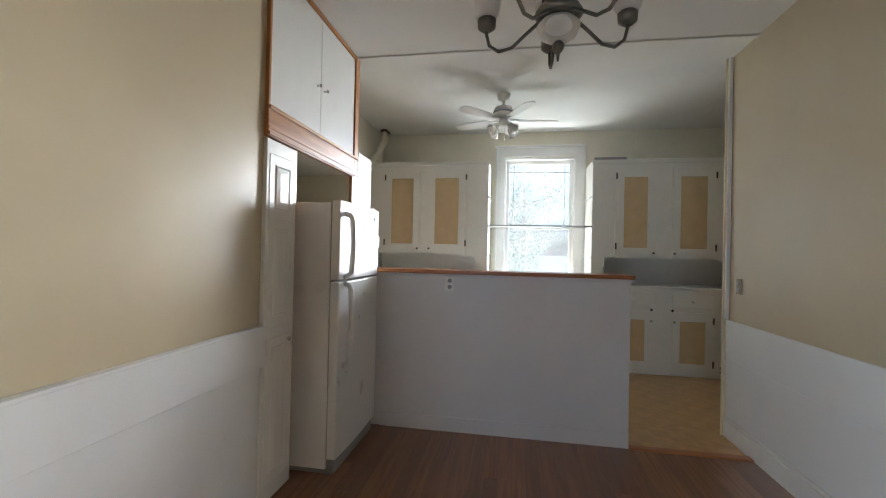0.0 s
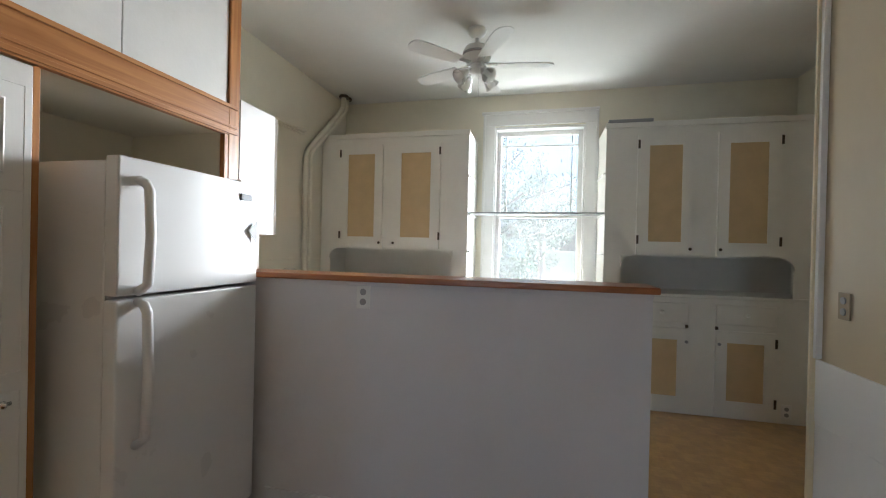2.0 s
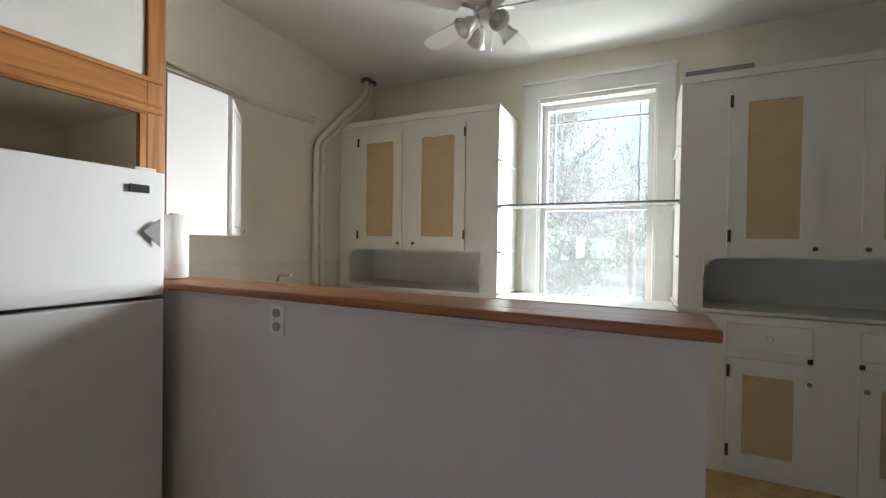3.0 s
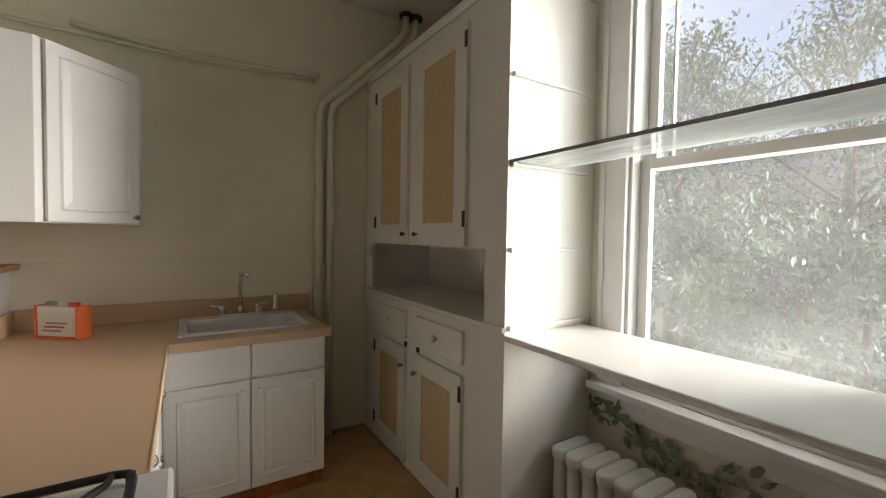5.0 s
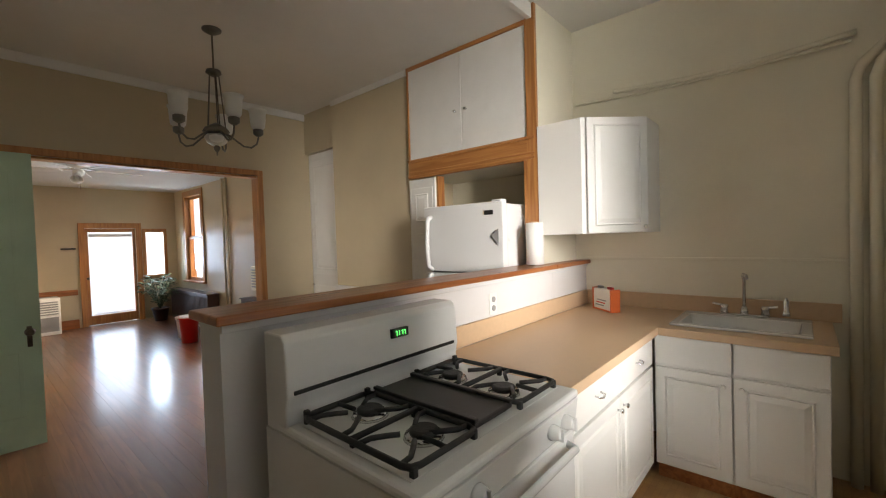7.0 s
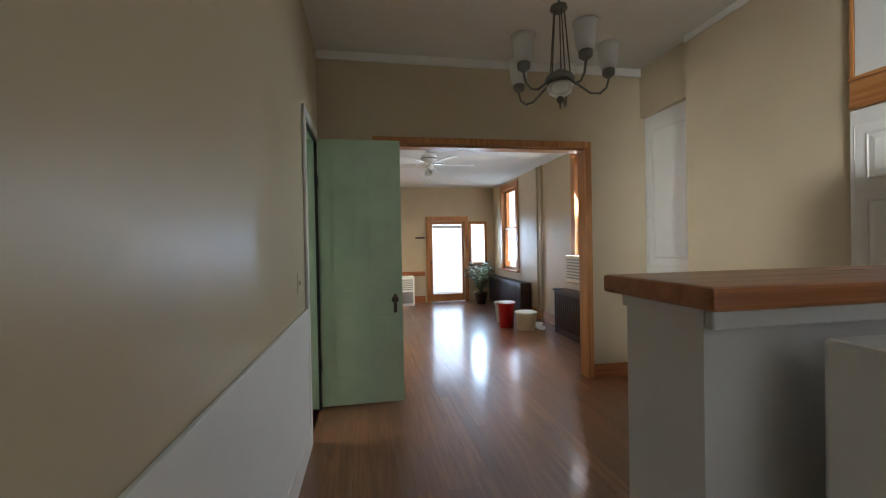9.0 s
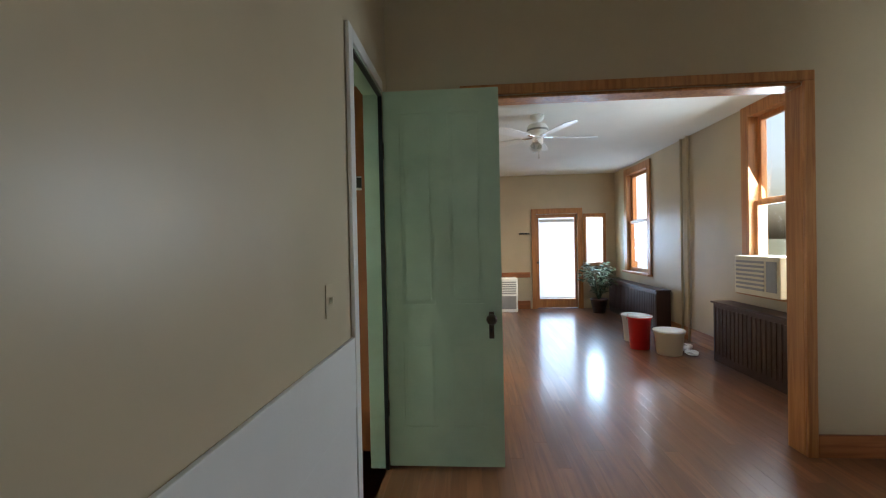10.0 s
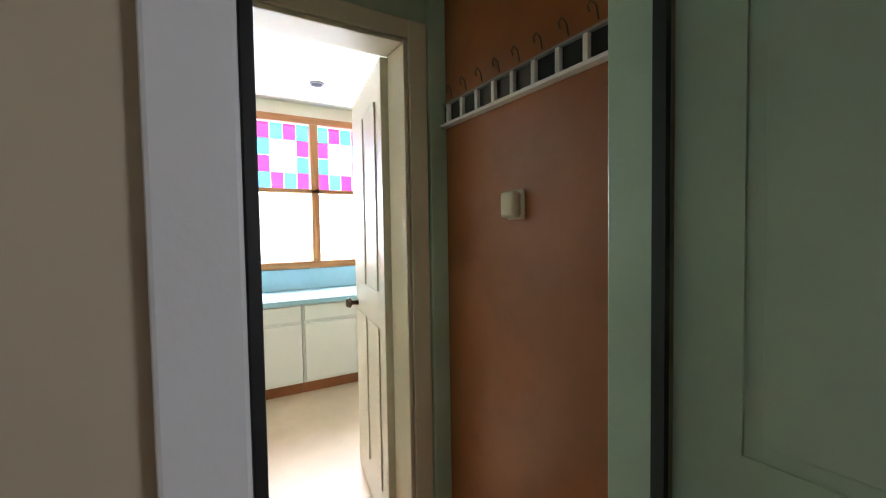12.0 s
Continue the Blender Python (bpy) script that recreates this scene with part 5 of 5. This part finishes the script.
for i in range(9):
    x = 1.0 + 0.085 * i
    part("spacer", boxes([(x, -2.9495, 1.619, x + 0.015, -2.936, 1.681)], 0.002), M_WHITE, ob)
    part("hook", tube(bmesh.new(), [(x + 0.05, -2.93, 1.69), (x + 0.052, -2.925, 1.72), (x + 0.062, -2.92, 1.735), (x + 0.072, -2.92, 1.725), (x + 0.066, -2.92, 1.712)], 0.002, 5), M_NICKEL, ob)
ob = thing("inner_door", (1.89, -2.8, 0), "cream panelled inner door standing open", "door")
m = pose(1.885, -2.79, 0, 0, 0, -10)
bm = boxes([(0.0, -0.02, 0.012, 0.66, 0.02, 1.885)], 0.003)
bmesh.ops.transform(bm, matrix=m, verts=bm.verts)
part("leaf", bm, M_IVORY, ob)
for z0, z1 in ((0.18, 0.85), (1.0, 1.75)):
    bm = boxes([(0.1, 0.0205, z0, 0.30, 0.026, z1), (0.36, 0.0205, z0, 0.56, 0.026, z1)], 0.004)
    bmesh.ops.transform(bm, matrix=m, verts=bm.verts)
    part("panel", bm, M_IVORY, ob)
part("knob", lathe(bmesh.new(), [(0.012, 0), (0.01, 0.03), (0.026, 0.04), (0.02, 0.06)], 14, m @ pose(0.60, 0.02, 0.88, -90)), M_NICKEL, ob)


# ---- east room ----
def stained_window():
    ob = thing("window_2", (4.35, -3.12, 0.99), "orange wood windows with blue and pink coloured glass tops", "window", kind="structure")
    pink = glass("pink_glass", (0.60, 0.22, 0.50))
    blue = glass("blue_glass", (0.30, 0.62, 0.92))
    clear = glass("milky_glass", (0.95, 0.96, 1.0))
    y0 = -4.15
    part("frame", boxes([(4.26, -4.20, 0.93, 4.299, -2.05, 0.99), (4.26, -4.20, 2.22, 4.299, -2.05, 2.28), (4.27, -4.15, 1.60, 4.34, -2.10, 1.64)], 0.003), M_OAK, ob)
    for i in range(5):
        yy = y0 + i * 0.5125
        part("mullion", boxes([(4.27, yy - 0.035, 0.99, 4.36, yy + 0.035, 2.22)], 0.003), M_OAK_Z, ob)
    for i in range(4):
        a, b = y0 + i * 0.5125 + 0.035, y0 + (i + 1) * 0.5125 - 0.035
        p = part("pane", boxes([(4.33, a, 0.99, 4.334, b, 1.60)]), clear, ob)
        p.visible_shadow = False
        w = (b - a) / 4
        h = 0.58 / 4
        for r in range(4):
            for c in range(4):
                if r in (1, 2) and c in (1, 2):
                    continue
                p = part("pane", boxes([(4.33, a + c * w + 0.003, 1.64 + r * h + 0.003, 4.334, a + (c + 1) * w - 0.003, 1.64 + (r + 1) * h - 0.003)]), pink if (r + c + i) % 2 == 0 else blue, ob)
                p.visible_shadow = False
        part("lead", boxes([(4.326, a, 1.64 + h - 0.004, 4.338, b, 1.64 + h + 0.004), (4.326, a, 1.64 + 3 * h - 0.004, 4.338, b, 1.64 + 3 * h + 0.004)]), M_GREY, ob)


stained_window()
structure("backdrop_east", boxes([(4.9, -6.5, -0.5, 4.95, 1.0, 5.0)]), emitter("bright_sky_east", (0.92, 0.95, 1.0), 0.85), "bright hazy daylight outside the windows", "backdrop")
for i in range(3):
    y = -4.55 + i * 0.85
    ob = thing("east_base_cabinet", (3.7, y + 0.42, 0), "white base cabinet with blue worktop above", "cabinet", "east room cabinets")
    part("body", boxes([(3.70, y, 0.09, 4.29, y + 0.846, 0.70)], 0.003), M_LAMINATE_WHITE, ob)
    part("toe_kick", boxes([(3.74, y, 0.0, 4.29, y + 0.846, 0.089)]), M_BROWN, ob)
    for k in range(2):
        part("door", boxes([(3.682, y + 0.01 + 0.42 * k, 0.11, 3.699, y + 0.41 + 0.42 * k, 0.55)], 0.004), M_LAMINATE_WHITE, ob)
        part("drawer", boxes([(3.682, y + 0.01 + 0.42 * k, 0.57, 3.699, y + 0.41 + 0.42 * k, 0.69)], 0.004), M_LAMINATE_WHITE, ob)
single("east_worktop", boxes([(3.66, -4.55, 0.701, 4.299, -2.0, 0.74)], 0.004), M_BLUE, "pale blue laminate worktop under the windows", "worktop")
single("east_splashback", boxes([(4.27, -4.55, 0.741, 4.299, -2.0, 0.925)], 0.003), M_BLUE, "pale blue splashback under the windows", "splashback")
ob = thing("downlight", (3.72, -3.02, 2.40), "small recessed round ceiling downlight", "downlight")
local("ring", lathe(bmesh.new(), [(0.055, -0.012), (0.055, 0.0)], 20), M_GREY, ob)
local("lens", lathe(bmesh.new(), [(0.04, -0.016), (0.04, -0.0125)], 20), M_BLACK, ob)


# ---- living room ----
def living_window(y0, y1, z0, z1, label):
    ob = thing("window_3", (-2.45, (y0 + y1) / 2, z0), label, "window", kind="structure")
    part("casing", boxes([(-2.398, y0 - 0.09, z0 - 0.03, -2.375, y0, z1 + 0.09), (-2.398, y1, z0 - 0.03, -2.375, y1 + 0.09, z1 + 0.09), (-2.398, y0, z1, -2.375, y1, z1 + 0.09),
                          (-2.549, y0, z0, -2.375, y0 + 0.02, z1), (-2.549, y1 - 0.02, z0, -2.375, y1, z1), (-2.549, y0 + 0.02, z1 - 0.02, -2.375, y1 - 0.02, z1)], 0.003), M_OAK_Z, ob)
    part("window_sill", boxes([(-2.54, y0 - 0.11, z0 - 0.035, -2.33, y1 + 0.11, z0)], 0.005), M_OAK, ob)
    zm = (z0 + z1) / 2
    for n, a, b, x in (("lower_sash", z0 + 0.001, zm + 0.02, -2.46), ("upper_sash", zm - 0.02, z1 - 0.021, -2.50)):
        fr = part(n, boxes([(x, y0 + 0.021, a, x + 0.035, y0 + 0.065, b), (x, y1 - 0.065, a, x + 0.035, y1 - 0.021, b), (x, y0 + 0.065, a, x + 0.035, y1 - 0.065, a + 0.06), (x, y0 + 0.065, b - 0.045, x + 0.035, y1 - 0.065, b)], 0.003), M_OAK_Z, ob)
        p = part("pane", boxes([(x + 0.015, y0 + 0.06, a + 0.055, x + 0.019, y1 - 0.06, b - 0.04)]), M_GLASS, fr)
        p.visible_shadow = False
    return ob


living_window(-7.83, -6.97, 0.75, 2.40, "orange wood sash window in the living room")
living_window(-4.68, -3.82, 0.75, 2.45, "orange wood sash window with an air conditioner below")


def front_door():
    ob = thing("door_1", (-1.31, -8.5, 0), "stained wooden front door with full glass and white blind", "door", kind="structure")
    part("casing", boxes([(-1.79, -8.449, 0, -1.70, -8.425, 1.90), (-0.93, -8.449, 0, -0.84, -8.425, 1.90), (-1.70, -8.449, 1.80, -0.93, -8.425, 1.90)], 0.003), M_OAK_Z, ob)
    leaf = part("leaf", boxes([(-1.698, -8.53, 0.01, -1.655, -8.49, 1.797), (-0.985, -8.53, 0.01, -0.932, -8.49, 1.797), (-1.655, -8.53, 0.01, -0.985, -8.49, 0.18), (-1.655, -8.53, 1.73, -0.985, -8.49, 1.797)], 0.003), M_OAK_Z, ob, "dark stained wooden door leaf")
    p = part("pane", boxes([(-1.66, -8.515, 0.175, -0.98, -8.511, 1.735)]), M_GLASS, leaf)
    p.visible_shadow = False
    part("blind_rail", boxes([(-1.645, -8.488, 1.64, -0.995, -8.47, 1.70)], 0.003), M_BLIND, leaf)
    part("blind_rail", boxes([(-1.645, -8.488, 0.195, -0.995, -8.474, 0.215)], 0.003), M_BLIND, leaf)
    part("knob", lathe(bmesh.new(), [(0.012, 0), (0.01, 0.03), (0.026, 0.04), (0.02, 0.06)], 14, pose(-0.955, -8.49, 0.88, -90)), M_NICKEL, leaf)
    sl = thing("window_5", (-2.01, -8.5, 0.87), "narrow side window with wooden casing", "window", kind="structure")
    part("casing", boxes([(-2.22, -8.449, 0.80, -2.16, -8.425, 1.79), (-1.86, -8.449, 0.80, -1.80, -8.425, 1.79), (-2.16, -8.449, 1.72, -1.86, -8.425, 1.79), (-2.16, -8.449, 0.80, -1.86, -8.425, 0.87)], 0.003), M_OAK_Z, sl)
    p = part("pane", boxes([(-2.16, -8.53, 0.87, -1.86, -8.526, 1.72)]), M_GLASS, sl)
    p.visible_shadow = False


front_door()
structure("backdrop_south", boxes([(-4.5, -9.4, -0.3, 2.5, -9.35, 4.0)]), emitter("bright_haze_south", (0.70, 0.80, 1.0), 0.15), "bright hazy daylight outside the front door", "backdrop")


def radiator_cover(y0, y1, h, label):
    ob = thing("radiator_cover", (-2.3, (y0 + y1) / 2, 0), label, "radiator cover", "living room radiators")
    part("body", boxes([(-2.379, y0, 0.0, -2.19, y1, h - 0.02)], 0.004), M_RADBROWN, ob)
    part("top", boxes([(-2.379, y0 - 0.02, h - 0.0195, -2.17, y1 + 0.02, h)], 0.005), M_RADBROWN, ob)
    n = int((y1 - y0) / 0.06)
    for i in range(n):
        a = y0 + (y1 - y0) * (i + 0.2) / n
        part("slat", boxes([(-2.1895, a, 0.08, -2.183, a + 0.03, h - 0.06)], 0.002), M_RADBROWN, ob)


radiator_cover(-4.94, -3.78, 0.62, "dark brown radiator cover under the window")
radiator_cover(-8.2, -6.27, 0.58, "low dark brown radiator cover under the far window")

ob = thing("window_air_conditioner", (-2.42, -4.3, 0.75), "beige window air conditioner on the sill", "air conditioner")
part("case", boxes([(-2.47, -4.60, 0.752, -2.20, -4.02, 1.10)], 0.008), M_IVORY, ob)
part("grille", boxes([(-2.1995, -4.57, 0.80 + 0.04 * i, -2.193, -4.2, 0.82 + 0.04 * i) for i in range(7)], 0.002), M_GREY, ob)
part("control", boxes([(-2.1995, -4.17, 0.80, -2.194, -4.05, 1.06)], 0.002), M_GREY, ob)

ob = thing("floor_air_conditioner", (-0.33, -8.2, 0), "white floor-standing air unit with louvres", "air conditioner")
part("case", boxes([(-0.52, -8.40, 0.0, -0.12, -8.06, 0.62)], 0.012), M_LAMINATE_WHITE, ob)
for i in range(6):
    part("louvre", boxes([(-0.49, -8.0595, 0.34 + 0.04 * i, -0.15, -8.052, 0.36 + 0.04 * i)], 0.002), M_GREY, ob)
part("panel", boxes([(-0.49, -8.0595, 0.06, -0.15, -8.054, 0.30)], 0.003), M_GREY, ob)
single("wall_bracket", boxes([(-0.80, -8.449, 1.42, -0.60, -8.40, 1.45)], 0.004), M_BLACK, "short black bracket on the wall beside the door", "bracket")


def bucket(at, mat, label, r=0.14, h=0.36, lid=False):
    ob = thing("bucket", at, label, "bucket", "buckets on the floor")
    prof = [(r * 0.84, 0.0), (r, h - 0.04), (r + 0.012, h - 0.035), (r + 0.012, h), (r - 0.004, h), (r * 0.98 - 0.006, h - 0.04), (r * 0.82, 0.01)]
    local("body", lathe(bmesh.new(), prof, 26), mat, ob)
    local("handle", tube(bmesh.new(), [((r + 0.012) * math.cos(a), -0.03 - 0.03 * math.sin(a), h - 0.03 - 0.09 * math.sin(a)) for a in [math.pi * i / 12 for i in range(13)]], 0.004, 6), M_GREY, ob)
    local("rim", lathe(bmesh.new(), [(r + 0.0125, h - 0.02), (r + 0.018, h - 0.01), (r + 0.0125, h)], 26), M_BLIND, ob)
    return ob


bucket((-1.64, -5.45, 0), M_RED, "red plastic bucket with white rim on the floor", 0.125, 0.39)
bucket((-1.86, -5.2, 0), M_IVORY, "off-white plastic bucket with wire handle", 0.15, 0.27)
bucket((-1.74, -5.85, 0), M_BLIND, "white plastic tub behind the red bucket", 0.15, 0.33)
ob = thing("rag_pile", (-2.05, -5.2, 0), "crumpled pale rags on the floor", "rags")
rnd = random.Random(9)
for i in range(7):
    bm, b = bmesh.new(), bmesh.new()
    bmesh.ops.create_icosphere(b, subdivisions=2, radius=0.09)
    for v in b.verts:
        v.co *= 0.75 + 0.5 * noise.noise(v.co * 14 + Vector((i, 0, 0)))
        v.co.z = max(v.co.z * 0.45, -0.03)
    join(bm, b, pose(-2.05 + rnd.uniform(-0.14, 0.12), -5.3 + rnd.uniform(-0.2, 0.2), 0.03, 0, 0, rnd.uniform(0, 360)))
    part("cloth", bm, M_BLIND, ob)


def fern():
    ob = thing("potted_fern", (-1.93, -7.95, 0), "leafy green potted plant by the door", "plant")
    local("pot", lathe(bmesh.new(), [(0.10, 0), (0.14, 0.22), (0.15, 0.22), (0.15, 0.25), (0.13, 0.25), (0.12, 0.2)], 20), M_RADBROWN, ob)
    local("soil", lathe(bmesh.new(), [(0.125, 0.20), (0.125, 0.215)], 18), M_BARK, ob)
    rnd = random.Random(3)
    stems, leaves = bmesh.new(), bmesh.new()
    for i in range(34):
        a, out, top = rnd.uniform(0, 2 * math.pi), rnd.uniform(0.12, 0.36), rnd.uniform(0.35, 0.72)
        pts = [Vector((out * u * math.cos(a), out * u * math.sin(a), 0.21 + top * math.sin(u * 1.9) * 0.95)) for u in (0, 0.25, 0.5, 0.75, 1.0)]
        tube(stems, pts, 0.004, 5)
        for k in range(1, 5):
            for s in (-1, 0, 1):
                q = pts[k] + Vector((rnd.uniform(-0.02, 0.02), rnd.uniform(-0.02, 0.02), rnd.uniform(-0.02, 0.02)))
                leaf_shape(leaves, Matrix.Translation(q) @ Euler((rnd.uniform(-0.5, 0.5), rnd.uniform(-0.3, 0.6), a + s * 1.0)).to_matrix().to_4x4(), rnd.uniform(0.06, 0.12), rnd.uniform(0.03, 0.05))
    local("stems", stems, M_LEAF, ob)
    tagged(local("leaves", leaves, M_LEAF, ob), kind="stuff")


fern()
for i in range(2):
    b = tube(bmesh.new(), [(-2.378, -5.95 + 0.16 * i, 0.0), (-2.378, -5.95 + 0.16 * i, LC)], 0.017, 10)
    single("riser_pipe", b, M_BEIGE, "beige painted heating riser pipe on the wall", "pipe", "riser pipes")


# ---- outside ----
structure("ground", boxes([(-400, 2.75, -0.62, 400, 800, -0.6), (-400, -800, -0.62, 400, -9.5, -0.6), (-400, -9.5, -0.62, -2.9, 2.75, -0.6)]), M_GRASS, "rough lawn outside the house", "ground")
ob = thing("eave", (-0.5, 3.0, 3.0), "pale painted house eave over the kitchen window", "eave", kind="structure")
part("soffit", boxes([(-3.2, 2.73, 2.84, 2.4, 3.32, 2.88)]), M_EAVE, ob)
part("fascia", boxes([(-3.2, 3.321, 2.78, 2.4, 3.35, 2.96)], 0.004), M_EAVE, ob)


def tree(at, height, crown, seed, leaves=900, conifer=False):
    rnd = random.Random(seed)
    ob = thing("tree", at, "leafy garden tree with uneven crown" if not conifer else "dense dark evergreen tree", "tree", "garden trees")
    tr = bmesh.new()
    n = 7
    lathe(tr, [(0.16 * (1 - 0.8 * k / n) * height / 5, height * 0.8 * k / n) for k in range(n + 1)], 10)
    lf = bmesh.new()
    for i in range(26):
        h = rnd.uniform(0.22, 0.95) * height
        a = rnd.uniform(0, 2 * math.pi)
        reach = crown * ((1.0 - h / height) * 1.1 + 0.12 if conifer else math.sin(math.pi * min(1, 0.12 + 0.85 * h / height)) * rnd.uniform(0.55, 1.1))
        end = Vector((reach * math.cos(a), reach * math.sin(a), h + (-0.2 if conifer else 0.35) * reach))
        start = Vector((0, 0, min(h * 0.85, height * 0.78)))
        mid = start.lerp(end, 0.5) + Vector((0, 0, 0.12 * reach))
        tube(tr, [start, mid, end], 0.02 * height / 5, 5)
        for k in range(leaves // 26):
            u = rnd.uniform(0.25, 1.08)
            p = start.lerp(end, u) + Vector((rnd.gauss(0, 0.16), rnd.gauss(0, 0.16), rnd.gauss(0, 0.14))) * crown * 0.6
            leaf_shape(lf, Matrix.Translation(p) @ Euler((rnd.uniform(0, 6), rnd.uniform(0, 6), rnd.uniform(0, 6))).to_matrix().to_4x4(), rnd.uniform(0.06, 0.125), rnd.uniform(0.024, 0.05))
    local("trunk", tr, M_BARK, ob)
    tagged(local("crown", lf, M_LEAF, ob), kind="stuff")


tree((-3.4, 7.4, -0.6), 5.4, 1.9, 1, 6500)
tree((-6.4, 8.4, -0.6), 5.0, 2.1, 2, 6000)
tree((-1.9, 9.4, -0.6), 5.8, 2.0, 3, 7000)
tree((-9.8, 9.5, -0.6), 6.0, 2.4, 5, 5000, True)
tree((-4.9, 12.0, -0.6), 6.4, 2.7, 6, 6500)
tree((-2.4, 5.9, -0.6), 2.5, 1.4, 7, 5200)
tree((-1.0, 6.4, -0.6), 2.2, 1.2, 8, 4800)
tree((-0.4, 13.5, -0.6), 5.5, 1.7, 9, 4000)


def far_house():
    ob = thing("neighbour_house", (-9, 22, -0.6), "pale neighbouring house with dark gable roof", "house")
    part("wall", boxes([(-14, 18, -0.6, -3, 26, 2.6)]), M_STUCCO, ob)
    part("roof", prism(bmesh.new(), [(17.4, 2.6), (26.6, 2.6), (22, 5.6)], -14.4, -2.6, Matrix(((0, 0, 1, 0), (1, 0, 0, 0), (0, 1, 0, 0), (0, 0, 0, 1)))), M_ROOF, ob)
    for x in (-12, -9, -6):
        w = part("window", boxes([(x, 17.95, 0.4, x + 1.1, 17.999, 1.9)], 0.01), M_WHITE, ob)
        part("pane", boxes([(x + 0.1, 17.94, 0.5, x + 1.0, 17.949, 1.8)]), M_BLACK, w)


far_house()

# ---- wooden strip floor, board by board ----
floor = structure("floor", boxes([(-2.55, -8.6, -0.1, 1.0, -0.001, -0.008)]), M_SUBFLOOR, "reddish brown strip floor of narrow polished boards", "floor")


def strip_floor():
    rnd = random.Random(11)
    w = 0.0836
    x = -2.40
    meshes = {}
    while x < 0.98:
        y = -0.002 - rnd.uniform(0.5, 1.6)
        cuts = [-0.002]
        while y > -8.2:
            cuts.append(round(y, 1))
            y -= rnd.choice((1.6, 1.9, 2.2))
        cuts.append(-8.448)
        for a, b in zip(cuts, cuts[1:]):
            length = round(a - b, 3)
            if length < 0.1:
                continue
            if length not in meshes:
                bm = bmesh.new()
                box(bm, 0, -length + 0.0012, -0.0075, w - 0.0007, 0, 0.0, 0.0)
                meshes[length] = mesh_of("plank", bm, M_FLOOR)
            ob = new("plank", meshes[length])
            ob.parent = floor
            ob.location = (x, a, 0)
        x += w


strip_floor()
